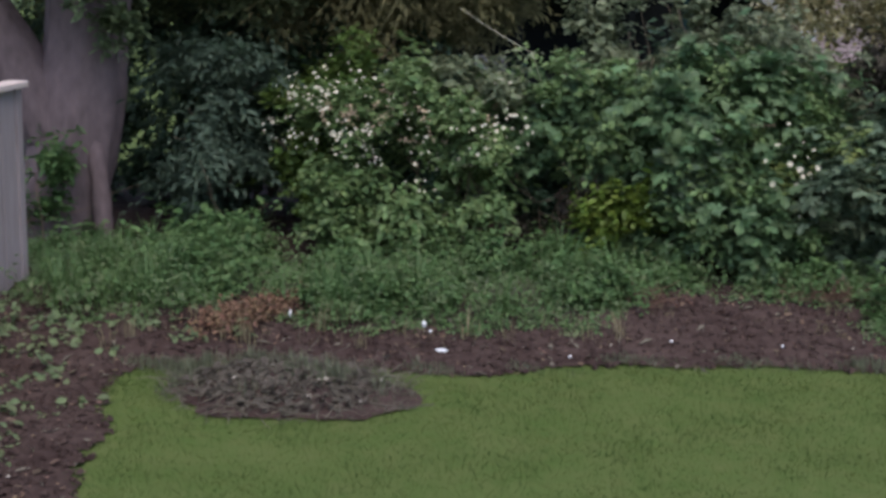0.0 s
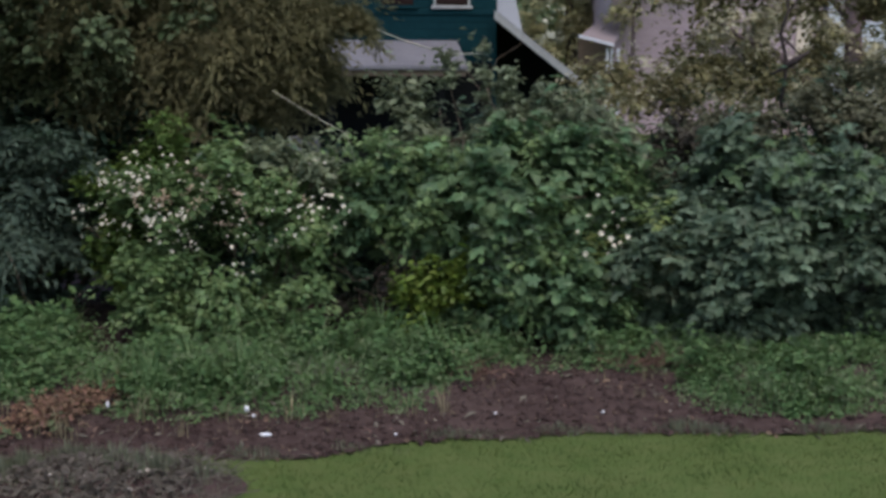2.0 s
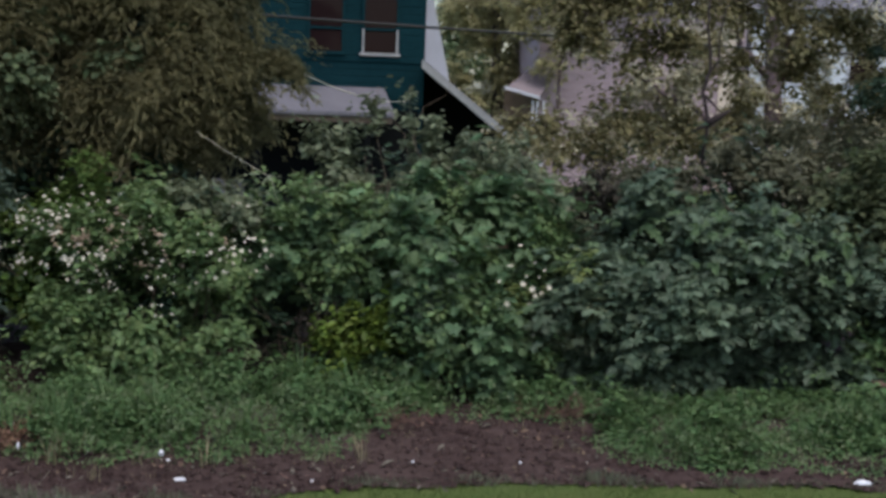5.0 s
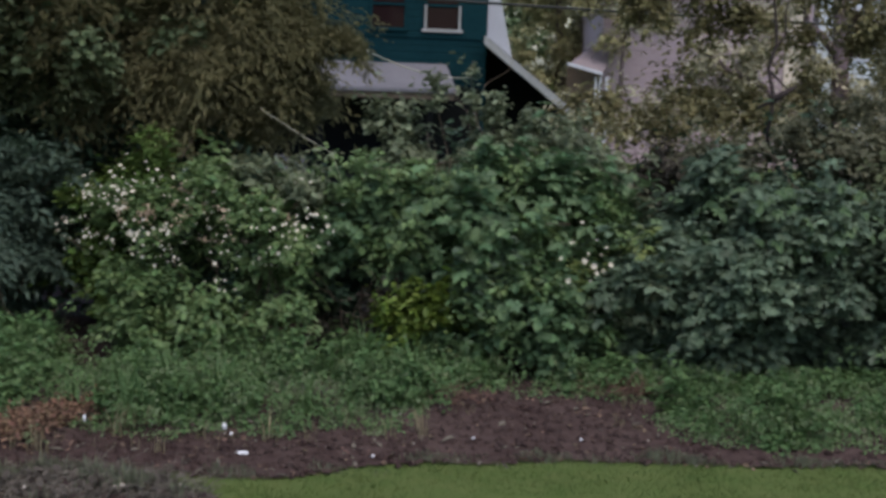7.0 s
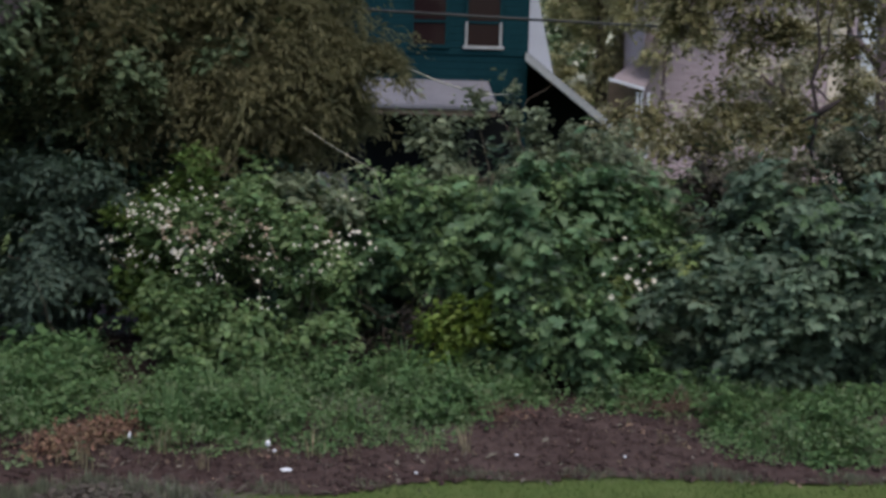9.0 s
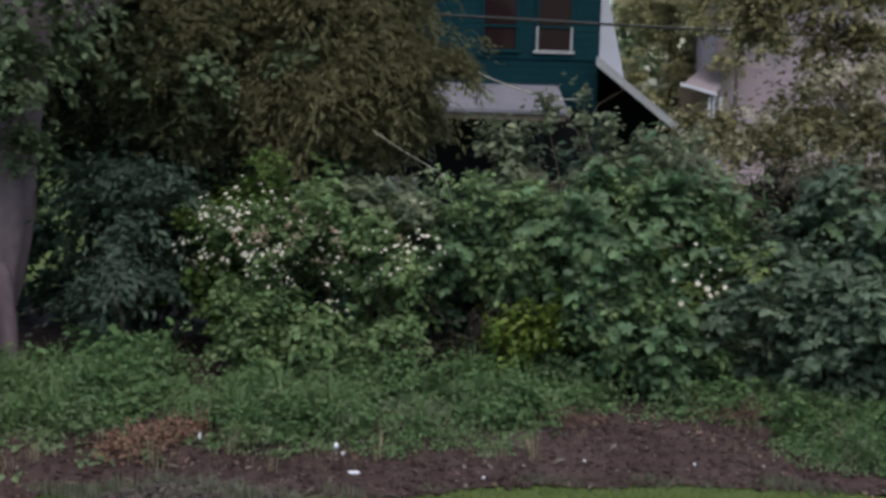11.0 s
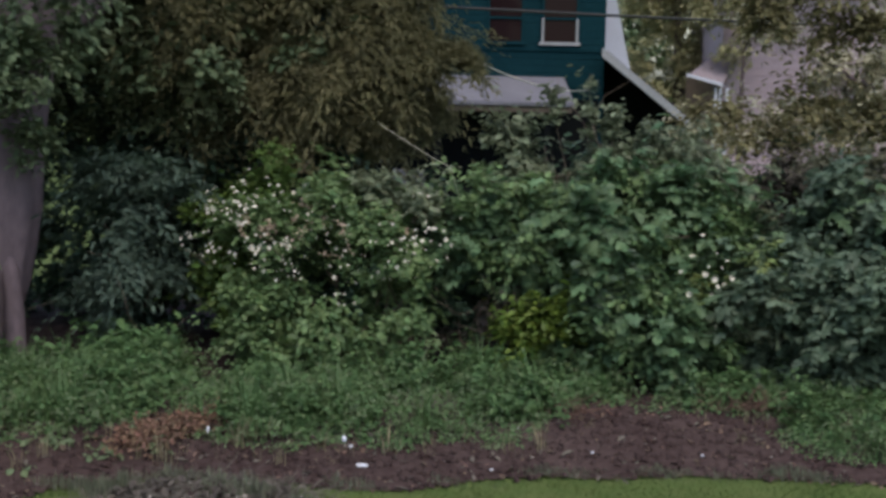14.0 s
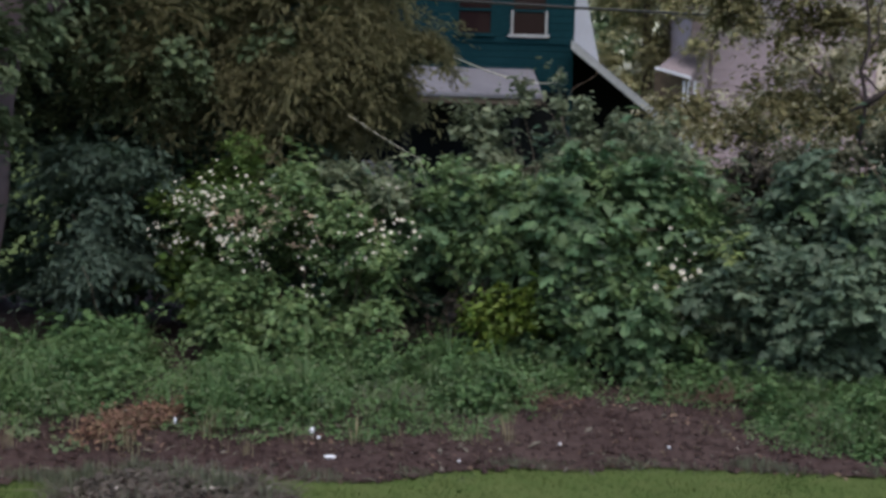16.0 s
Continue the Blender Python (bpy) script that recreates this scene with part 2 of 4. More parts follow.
M_ROSE = leaf_mat("rose_leaves", (0.17, 0.25, 0.105), (0.085, 0.145, 0.06), 0.35, 0.5, 0.4)
M_OLIVE = leaf_mat("olive_leaves", (0.085, 0.135, 0.028), (0.05, 0.085, 0.018), 0.4, 0.5, 0.3)
M_VINE = leaf_mat("vine_leaves", (0.12, 0.195, 0.092), (0.06, 0.11, 0.06), 0.38, 0.5, 0.38)
M_BLUE = leaf_mat("bluish_leaves", (0.135, 0.19, 0.126), (0.06, 0.095, 0.063), 0.35, 0.5, 0.38)
# inside shrubs and thicket this dark green stands in for deep shade
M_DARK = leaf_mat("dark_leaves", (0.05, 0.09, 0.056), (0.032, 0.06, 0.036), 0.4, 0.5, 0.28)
M_YELL = leaf_mat("yellow_green_leaves", (0.125, 0.175, 0.03), (0.08, 0.125, 0.025), 0.35, 0.5, 0.35)
M_BROWN = leaf_mat("olive_brown_leaves", (0.18, 0.172, 0.088), (0.13, 0.12, 0.066), 0.12, 0.9, 0.5, 1.6, 5.0)
M_TAN = leaf_mat("tan_olive_leaves", (0.23, 0.21, 0.11), (0.13, 0.12, 0.06), 0.3, 0.8, 0.4)
# dead brown leaves; also the dark colour of the shaded hedge gap
M_DEADB = leaf_mat("dead_and_gap_shade_leaves", (0.052, 0.046, 0.035), (0.04, 0.034, 0.028), 0.3, 0.9, 0.15)
M_ROOF2 = mat("mauve_shingles", (0.24, 0.195, 0.215), 0.9, (0.18, 0.15, 0.165), 2, 25, 0.3, spec=0.1)
M_PALE = leaf_mat("pale_cream_leaves", (0.60, 0.56, 0.43), (0.36, 0.34, 0.23), 0.35, 0.6, 0.5)
M_PETAL = leaf_mat("cream_petals", (0.66, 0.64, 0.55), (0.54, 0.49, 0.41), 0.25, 0.6, 0.3)
M_FENCE = mat("weathered_fence", (0.29, 0.25, 0.27), 0.85, (0.22, 0.185, 0.20), 3, 35, 0.3, grain=0.1)
M_FADED = leaf_mat("faded_petals", (0.42, 0.33, 0.25), (0.34, 0.26, 0.2), 0.3, 0.8, 0.3)
M_GREYG = leaf_mat("grey_green_grass", (0.15, 0.165, 0.11), (0.11, 0.12, 0.085), 0.4, 0.7, 0.3)
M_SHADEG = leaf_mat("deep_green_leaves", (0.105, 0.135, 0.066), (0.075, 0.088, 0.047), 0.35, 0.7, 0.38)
# darker version of the bluish leaves, carrying the old tree's shade
M_TEALD = leaf_mat("shade_teal_leaves", (0.082, 0.122, 0.09), (0.04, 0.065, 0.048), 0.22, 0.6, 0.3)
M_GREYL = leaf_mat("withered_leaves", (0.095, 0.08, 0.07), (0.065, 0.055, 0.048), 0.3, 0.8, 0.15)
M_YELL2 = leaf_mat("fresh_leaves", (0.20, 0.25, 0.09), (0.12, 0.17, 0.06), 0.4, 0.5, 0.4)
M_STRAW = leaf_mat("straw_grass", (0.22, 0.19, 0.12), (0.15, 0.13, 0.085), 0.4, 0.8, 0.2)
M_SAGE = leaf_mat("sage_leaves", (0.20, 0.235, 0.15), (0.105, 0.13, 0.08), 0.35, 0.5, 0.4)
M_PALE2 = leaf_mat("soft_olive_leaves", (0.47, 0.44, 0.25), (0.30, 0.28, 0.15), 0.3, 0.7, 0.5)
M_FALLEN = leaf_mat("fallen_leaves", (0.16, 0.10, 0.075), (0.10, 0.07, 0.055), 0.5, 0.8, 0.1)
M_LITTER2 = mat("pale_chips", (0.38, 0.34, 0.31), 0.8, (0.28, 0.25, 0.23), 9, 50, 0.3)
M_RUSTW = mat("reddish_wood", (0.17, 0.095, 0.075), 0.9, (0.10, 0.06, 0.05), 4, 30, 0.5, island=0.3)
M_CAP = mat("fence_cap", (0.55, 0.46, 0.46), 0.8, (0.42, 0.35, 0.35), 3, 30, 0.2)
M_TEAL = mat("teal_paint", (0.006, 0.031, 0.039), 0.75, (0.004, 0.022, 0.029), 1.2, 12, 0.2, spec=0.04)
M_WHITE = mat("white_paint", (0.54, 0.55, 0.63), 0.6, (0.46, 0.47, 0.54), 2, 20, 0.1)
M_TRIM = mat("grey_trim", (0.30, 0.30, 0.31), 0.6, (0.22, 0.22, 0.23), 2, 20, 0.1)
M_SHING = mat("grey_shingles", (0.145, 0.14, 0.165), 0.9, (0.10, 0.097, 0.115), 2, 25, 0.5)
# near-black colour standing in for shade under the roofs; also backs windows
M_SHADE = mat("shade_black", (0.007, 0.008, 0.009), 0.9, (0.005, 0.006, 0.007), 2, 20, 0.1, spec=0.04)
M_MAUVE = mat("mauve_siding", (0.45, 0.345, 0.39), 0.8, (0.36, 0.275, 0.31), 1, 15, 0.2)
M_SKYBL = mat("pale_blue_siding", (0.62, 0.66, 0.74), 0.8, (0.52, 0.56, 0.63), 1, 15, 0.2)
M_CREAM = mat("cream_trim", (0.62, 0.52, 0.45), 0.7, (0.5, 0.42, 0.36), 2, 20, 0.1)
M_DULL = leaf_mat("dull_grey_green_leaves", (0.165, 0.165, 0.11), (0.095, 0.10, 0.065), 0.25, 0.7, 0.4)
M_LIME = leaf_mat("soft_bright_leaves", (0.105, 0.17, 0.045), (0.07, 0.12, 0.03), 0.25, 0.6, 0.4)
M_CABLE = mat("cable_rubber", (0.015, 0.015, 0.016), 0.6, (0.03, 0.03, 0.03), 2, 20, 0.0)
M_CORD = mat("pale_cable", (0.55, 0.52, 0.42), 0.7, (0.45, 0.42, 0.34), 2, 20, 0.0)
M_LITTER = mat("white_litter", (0.66, 0.67, 0.73), 0.6, (0.55, 0.57, 0.64), 9, 50, 0.4)
M_GLASS = bpy.data.materials.new("window_glass")
M_GLASS.use_nodes = True
M_GLASS.node_tree.nodes["Principled BSDF"].inputs["Base Color"].default_value = (0.016, 0.009, 0.010, 1)
M_GLASS.node_tree.nodes["Principled BSDF"].inputs["Roughness"].default_value = 0.04
M_GLASS.node_tree.nodes["Principled BSDF"].inputs["Specular IOR Level"].default_value = 0.08

# ---- ground ----
EDGE_X = (-9.0, -3.05, -2.65, -1.27, -0.57, -0.17, 0.55, 2.1, 4.0, 9.0)
EDGE_Y = (8.1, 8.26, 8.53, 8.66, 8.72, 9.0, 9.15, 9.28, 9.25, 9.3)


def in_soil(x, y, grow=0.0):
    """Bare earth: behind the lawn's far edge, and down its left side."""
    w = 0.10 * noise.noise(Vector((x * 1.7, y * 1.7, 3))) + 0.05 * noise.noise(Vector((x * 6, y * 6, 1)))
    return y + w + grow > np.interp(x, EDGE_X, EDGE_Y) or x - w - grow < -3.05 + (8.26 - y) * 0.245


def rise(x, y):
    """Height of the bare earth above the lawn: low, lumpy, with a bank further back."""
    back = max(0.0, y - np.interp(x, EDGE_X, EDGE_Y))
    z = 0.012 + 0.05 * min(1, back * 3) + 0.12 * max(0, min(1, (back - 0.35) / 0.9))
    z += 0.035 * noise.noise(Vector((x * 2.3, y * 2.3, 0))) * min(1, back * 4 + 0.2) + 0.018 * noise.noise(Vector((x * 8, y * 8, 5)))
    return max(0.008, z)


me = mesh_of("ground", [(-900, -900, 0), (900, -900, 0), (900, 900, 0), (-900, 900, 0)], [(0, 1, 2, 3)], M_LAWN)
tagged(new("ground", me), "short green lawn on level garden ground", "ground", kind="structure")

step, x0, y0, nx, ny = 0.05, -8.0, 3.0, 320, 240
ids, vs, fs = {}, [], []
for j in range(ny):
    for i in range(nx):
        if in_soil(x0 + (i + 0.5) * step, y0 + (j + 0.5) * step):
            q = []
            for a, b in ((i, j), (i + 1, j), (i + 1, j + 1), (i, j + 1)):
                if (a, b) not in ids:
                    ids[a, b] = len(vs)
                    vs.append((x0 + a * step, y0 + b * step, rise(x0 + a * step, y0 + b * step)))
                q.append(ids[a, b])
            fs.append(q)
tagged(new("soil_bed", mesh_of("soil_bed", vs, fs, M_SOIL, True)), "dark bare earth bed between lawn and hedge", "soil", kind="structure")

# lawn grass
n = 130000
xy = np.column_stack([rng.uniform(-3.6, 6.2, n), 5.2 + 4.3 * rng.random(n)])
ok = np.array([not in_soil(a, b, -0.04) for a, b in xy])
xy = xy[ok]
tall = np.array([0.022 + 0.010 * noise.noise(Vector((a * 2.2, b * 2.2, 9))) for a, b in xy]) * (0.7 + 0.7 * rng.random(len(xy)))
P = np.column_stack([xy, np.zeros(len(xy))])
lean = rng.normal(0, 0.6, (len(P), 3))
lean[:, 2] = 1
v, f = strew(P, rng.normal(0, 1, (len(P), 3)) * (1, 1, 0.2), lean, tall * 1.1, BLADE)
tagged(part("lawn_grass", mesh_of("lawn_grass", v, f, M_GRASS), M_GRASS), "short green mown lawn grass", "grass", kind="stuff")


# ---- trees, hedge and weeds ----
def grown(kind, base, stems, label, category, material=None, group=""):
    """Root of a plant with its stems; stems are (end, radius)."""
    r = root(kind, base, label, category, group)
    paths = []
    for end, rad in stems:
        pts = bent(base, end, 7, wob=0.04)
        paths.append((pts, [rad * (1 - 0.8 * i / 7) for i in range(8)]))
        for _ in range(3):
            i = int(rng.integers(2, 7))
            tip = Vector(pts[i]) + Vector((*rng.normal(0, 0.35, 2), abs(rng.normal(0.3, 0.2))))
            paths.append((bent(pts[i], tip, 4, wob=0.03), [rad * 0.45 * (1 - 0.18 * k) for k in range(5)]))
    sticks("stem", r, paths, material or M_TWIG, 6)
    return r


# big old tree beside the fence
TB = (-4.68, 11.6, 0.0)
tree = root("tree", TB, "old forked tree with grey bark beside the fence", "tree")
sticks("trunk", tree, [([(-4.72, 11.6, -0.1), (-4.70, 11.6, 0.2), (-4.67, 11.6, 0.55), (-4.60, 11.6, 0.9), (-4.56, 11.6, 1.25), (-4.50, 11.6, 1.55), (-4.45, 11.6, 1.9), (-4.42, 11.62, 2.3), (-4.35, 11.7, 2.8), (-4.25, 11.9, 3.6), (-4.0, 12.2, 5.2)],
                        [0.52, 0.40, 0.36, 0.39, 0.40, 0.38, 0.34, 0.34, 0.33, 0.28, 0.2])], M_BARK, 48, 0.12)
sticks("limb", tree, [([(-4.60, 11.55, 0.75), (-4.72, 11.46, 1.15), (-4.88, 11.42, 1.5), (-5.07, 11.42, 1.83), (-5.32, 11.42, 2.2), (-5.95, 11.4, 3.0)], [0.14, 0.25, 0.26, 0.25, 0.23, 0.18])], M_BARK, 36, 0.12)
sticks("limb", tree, [([(-4.5, 11.75, 2.6), (-3.6, 12.4, 3.5), (-2.5, 13.0, 4.2), (-1.4, 13.4, 4.4)], [0.2, 0.15, 0.1, 0.05]),
                      ([(-4.3, 12.0, 3.8), (-3.9, 12.8, 4.6), (-3.0, 13.6, 5.4)], [0.16, 0.12, 0.05])], M_BARK, 10, 0.1)
sticks("side_stem", tree, [([(-4.40, 11.45, 1.5), (-4.36, 11.40, 1.2), (-4.30, 11.38, 0.95), (-4.27, 11.38, 0.75), (-4.27, 11.39, 0.6), (-4.25, 11.38, 0.1), (-4.2, 11.36, -0.05)], [0.015, 0.06, 0.08, 0.075, 0.09, 0.085, 0.12])], M_BARK, 16, 0.35)
foliage("crown", tree, [(-3.4, 13.3, 3.4, 1.2, 0.9, 1.3), (-1.55, 13.3, 3.4, 1.1, 0.8, 1.2), (-2.3, 13.1, 2.65, 1.1, 0.6, 0.7), (-1.2, 13.5, 4.7, 0.85, 0.8, 0.9), (-1.9, 13.0, 2.3, 0.75, 0.4, 0.45), (-1.15, 13.2, 2.9, 0.5, 0.4, 0.5)],
        7400, 30, 0.42, 0.088, SLIM, M_BROWN, droop=1.2, shell=0.3, up=-0.3, lift=0.5, gap=-0.3, bunch=0.42, flat=0.7)
foliage("green_crown", tree, [(-5.3, 13.4, 3.9, 1.6, 0.9, 1.5), (-3.3, 13.0, 2.5, 0.9, 0.4, 0.5), (-4.9, 13.0, 2.6, 0.9, 0.4, 0.7), (-3.4, 12.9, 3.2, 0.9, 0.5, 0.8)],
        2300, 22, 0.42, 0.065, DIAM, M_SHADEG, droop=1.0, shell=0.3, up=-0.2, lift=0.5, gap=-0.3, bunch=0.3)
# second blob hangs above view, added to shade the shrubs below
foliage("top_crown", tree, [(-3.6, 13.4, 5.2, 2.6, 1.2, 1.2), (-4.6, 11.0, 5.8, 2.0, 1.6, 1.0)],
        1500, 20, 0.5, 0.08, DIAM, M_SHADEG, droop=1.0, shell=0.3, bunch=0.3)
foliage("leaf_spray", tree, [(-4.12, 11.1, 2.15, 0.14, 0.15, 0.25), (-4.35, 11.0, 2.55, 0.45, 0.2, 0.25), (-4.1, 11.1, 2.8, 0.4, 0.2, 0.3), (-4.9, 11.3, 2.9, 0.8, 0.3, 0.4), (-3.1, 12.4, 3.0, 0.7, 0.3, 0.5), (-4.4, 12.3, 3.0, 0.6, 0.3, 0.4), (-1.9, 12.6, 2.95, 0.3, 0.2, 0.25)], 190, 14, 0.26, 0.08, OVAL, M_LEAFG, droop=1.0)

foliage("low_spray", tree, [(-4.05, 11.0, 2.42, 0.26, 0.15, 0.28), (-3.95, 11.0, 2.95, 0.35, 0.2, 0.3), (-4.5, 10.9, 3.0, 0.5, 0.2, 0.3), (-3.85, 11.2, 3.15, 0.5, 0.2, 0.35)], 230, 13, 0.3, 0.08, OVAL, M_LEAFG, droop=1.1, up=-0.4)

# shrubs under the tree, its shade put into their darker leaf colour
b = grown("shrub", (-3.4, 12.0, 0), [((-3.5, 11.9, 1.7), 0.03), ((-3.1, 12.0, 1.6), 0.03), ((-3.7, 12.1, 1.3), 0.025)], "shrub under the old tree, leaves coloured darker for its shade", "shrub")
foliage("crown", b, [(-3.4, 11.8, 1.8, 0.42, 0.34, 0.26), (-3.15, 11.75, 1.55, 0.22, 0.25, 0.2), (-3.3, 11.75, 1.02, 0.38, 0.34, 0.2), (-3.6, 12.0, 0.55, 0.42, 0.35, 0.18)], 520, 15, 0.32, 0.075, SLIM2, M_TEALD, droop=1.2, up=0.0, bunch=0.3, flat=0.4)
# inner leaves coloured darker to carry the shade in the gaps
foliage("shade_underleaf", b, [(-3.3, 12.3, 1.0, 0.6, 0.3, 0.9)], 200, 15, 0.3, 0.1, DIAM, M_DARK, droop=1.0)
b = grown("shrub", (-3.5, 13.2, 0), [((-4.0, 13.1, 1.7), 0.03), ((-2.8, 13.2, 1.8), 0.03), ((-2.0, 13.3, 1.8), 0.03)], "thicket coloured dark for deep shade behind the hedge", "shrub")
# thicket fills the shaded gaps behind the hedge; shade is in its colour
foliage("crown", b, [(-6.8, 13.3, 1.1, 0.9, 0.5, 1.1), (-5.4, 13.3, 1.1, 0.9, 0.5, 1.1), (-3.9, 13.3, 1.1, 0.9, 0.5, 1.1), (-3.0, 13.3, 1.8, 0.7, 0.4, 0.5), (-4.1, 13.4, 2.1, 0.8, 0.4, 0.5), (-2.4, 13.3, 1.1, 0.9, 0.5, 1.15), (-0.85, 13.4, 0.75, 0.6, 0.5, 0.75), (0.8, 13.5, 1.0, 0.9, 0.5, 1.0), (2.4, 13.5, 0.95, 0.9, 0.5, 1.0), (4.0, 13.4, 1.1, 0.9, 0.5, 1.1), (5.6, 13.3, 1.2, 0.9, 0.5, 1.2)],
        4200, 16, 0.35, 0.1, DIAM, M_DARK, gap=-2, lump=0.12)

# olive privet between
b = grown("shrub", (-2.35, 11.9, 0), [((-2.5, 11.9, 1.4), 0.02), ((-2.2, 11.9, 1.8), 0.02)], "olive green shrub beside the rose", "shrub")
foliage("crown", b, [(-2.55, 11.85, 1.05, 0.32, 0.3, 0.5), (-2.45, 11.9, 1.5, 0.22, 0.25, 0.22), (-2.35, 11.7, 0.85, 0.22, 0.22, 0.2)], 420, 16, 0.24, 0.062, OVAL, M_OLIVE, gap=-0.3)
foliage("top_crown", b, [(-2.12, 11.85, 1.78, 0.18, 0.18, 0.18), (-2.2, 11.85, 1.55, 0.22, 0.2, 0.13)], 120, 16, 0.22, 0.055, OVAL, M_LIME, gap=-0.3)

# white rose
rose = grown("rose_bush", (-1.5, 11.5, 0), [((-2.0, 11.4, 1.3), 0.02), ((-1.4, 11.4, 1.5), 0.02), ((-1.0, 11.5, 1.3), 0.018), ((-0.86, 11.2, 1.0), 0.014)], "rambling rose bush covered in cream white blossom", "rose bush")
ROSE = [(-2.05, 11.4, 1.32, 0.48, 0.4, 0.32), (-1.55, 11.45, 1.42, 0.5, 0.42, 0.3), (-1.0, 11.45, 1.34, 0.48, 0.4, 0.34), (-1.9, 11.2, 0.72, 0.4, 0.36, 0.4), (-1.0, 11.35, 0.92, 0.42, 0.35, 0.32), (-2.0, 11.1, 0.36, 0.25, 0.25, 0.22), (-1.6, 11.2, 0.6, 0.34, 0.28, 0.32), (-1.2, 11.25, 0.5, 0.34, 0.28, 0.28), (-2.25, 11.3, 0.9, 0.26, 0.28, 0.3)]
foliage("crown", rose, ROSE, 1250, 16, 0.24, 0.066, OVAL, M_ROSE, gap=-0.1, lump=0.45)
foliage("top_crown", rose, [(-1.3, 11.7, 1.66, 0.34, 0.28, 0.18), (-0.75, 11.7, 1.55, 0.3, 0.28, 0.2)], 150, 15, 0.24, 0.07, OVAL, M_SAGE)
# darker leaf layer behind the rose paints the shade of its hollows
foliage("shade_underleaf", rose, [(-1.5, 11.75, 0.9, 0.95, 0.3, 0.8)], 300, 16, 0.3, 0.07, DIAM, M_DARK)
petal = []
for k in range(3):
    v, f = [], []
    for j in range(6):
        a0 = 1.047 * j + 0.3 * k
        for r, w, z in ((0.06, 0.5, 0.0), (0.5, 0.55, 0.12 + 0.08 * k), (0.62, 0.3, 0.3), (0.62, -0.3, 0.3), (0.5, -0.55, 0.12 + 0.08 * k), (0.06, -0.5, 0.0)):
            v.append((r * math.cos(a0 + w * 0.9), r * math.sin(a0 + w * 0.9), z + 0.02 * (j % 2)))
        o = 6 * j
        f += [(o, o + 1, o + 4, o + 5), (o + 1, o + 2, o + 3, o + 4)]
    petal.append(mesh_of("blossom", v, f, M_PETAL))
studs("blossom", rose, [(-2.12, 11.25, 1.38, 0.5, 0.45, 0.34), (-1.7, 11.28, 1.5, 0.45, 0.4, 0.28)], 190, petal, M_PETAL, 0.021, 1.05, bunched=4)
studs("blossom", rose, [(-1.05, 11.27, 1.36, 0.5, 0.45, 0.32)], 80, petal, M_PETAL, 0.021, 0.95, bunched=4)
studs("blossom", rose, [(-1.5, 11.35, 1.1, 0.8, 0.45, 0.4)], 35, petal, M_PETAL, 0.02, 0.8, bunched=4)
foliage("faded_bloom", rose, [(-2.0, 11.2, 1.42, 0.4, 0.4, 0.2), (-1.6, 11.2, 1.5, 0.3, 0.4, 0.2), (-1.0, 11.25, 1.42, 0.35, 0.4, 0.2)], 45, 8, 0.16, 0.035, OVAL, M_FADED)
b = grown("shrub", (-0.4, 11.5, 0), [((-0.5, 11.4, 0.7), 0.012), ((-0.3, 11.35, 0.75), 0.012), ((-0.05, 11.45, 0.8), 0.01)], "dead brown bush in a hollow of the hedge", "shrub")
foliage("crown", b, [(-0.45, 11.5, 0.45, 0.3, 0.2, 0.3), (-0.15, 11.4, 0.75, 0.18, 0.15, 0.25)], 90, 10, 0.22, 0.05, OVAL, M_DEADB, bunch=0.16)

# broad-leaved vine over the middle of the hedge
vine = grown("vine_shrub", (0.4, 11.8, 0), [((-0.2, 11.7, 1.6), 0.025), ((0.4, 11.7, 1.9), 0.025), ((1.0, 11.7, 1.8), 0.025), ((1.5, 11.8, 1.6), 0.02)], "broad-leaved green vine covering the hedge", "vine")
VINE = [(-0.3, 11.7, 1.35, 0.5, 0.4, 0.36), (0.2, 11.55, 1.25, 0.5, 0.4, 0.34), (0.8, 11.5, 1.2, 0.5, 0.4, 0.42), (1.35, 11.55, 1.25, 0.5, 0.4, 0.45), (0.75, 11.2, 0.68, 0.42, 0.3, 0.32), (1.35, 11.2, 0.6, 0.42, 0.35, 0.34), (0.4, 11.8, 1.6, 0.5, 0.35, 0.26), (1.2, 11.8, 1.6, 0.5, 0.35, 0.28)]
foliage("crown", vine, VINE, 1150, 12, 0.32, 0.098, LOBED, M_VINE, gap=-0.08, lump=0.35, lift=0.6)
foliage("small_leaf", vine, VINE, 1100, 14, 0.28, 0.065, OVAL, M_ROSE, gap=-0.08, lump=0.35)
# shade behind the vine is put into this darker leaf layer
foliage("shade_underleaf", vine, [(0.5, 12.1, 0.95, 1.3, 0.25, 0.8)], 420, 14, 0.3, 0.1, DIAM, M_DARK)
foliage("blue_leaf", vine, [(0.75, 11.2, 1.02, 0.36, 0.2, 0.3)], 110, 12, 0.28, 0.085, LOBED, M_BLUE, lift=0.7)
foliage("grey_leaf", vine, [(1.75, 11.12, 0.82, 0.26, 0.14, 0.1)], 40, 11, 0.24, 0.08, LOBED, M_SAGE, lift=0.9)
foliage("yellow_leaf", vine, [(1.45, 11.2, 1.0, 0.18, 0.15, 0.35), (2.15, 11.2, 1.15, 0.12, 0.12, 0.25), (1.2, 11.15, 0.5, 0.3, 0.15, 0.1)], 60, 10, 0.22, 0.075, OVAL, M_YELL2, lift=0.7)
big = []
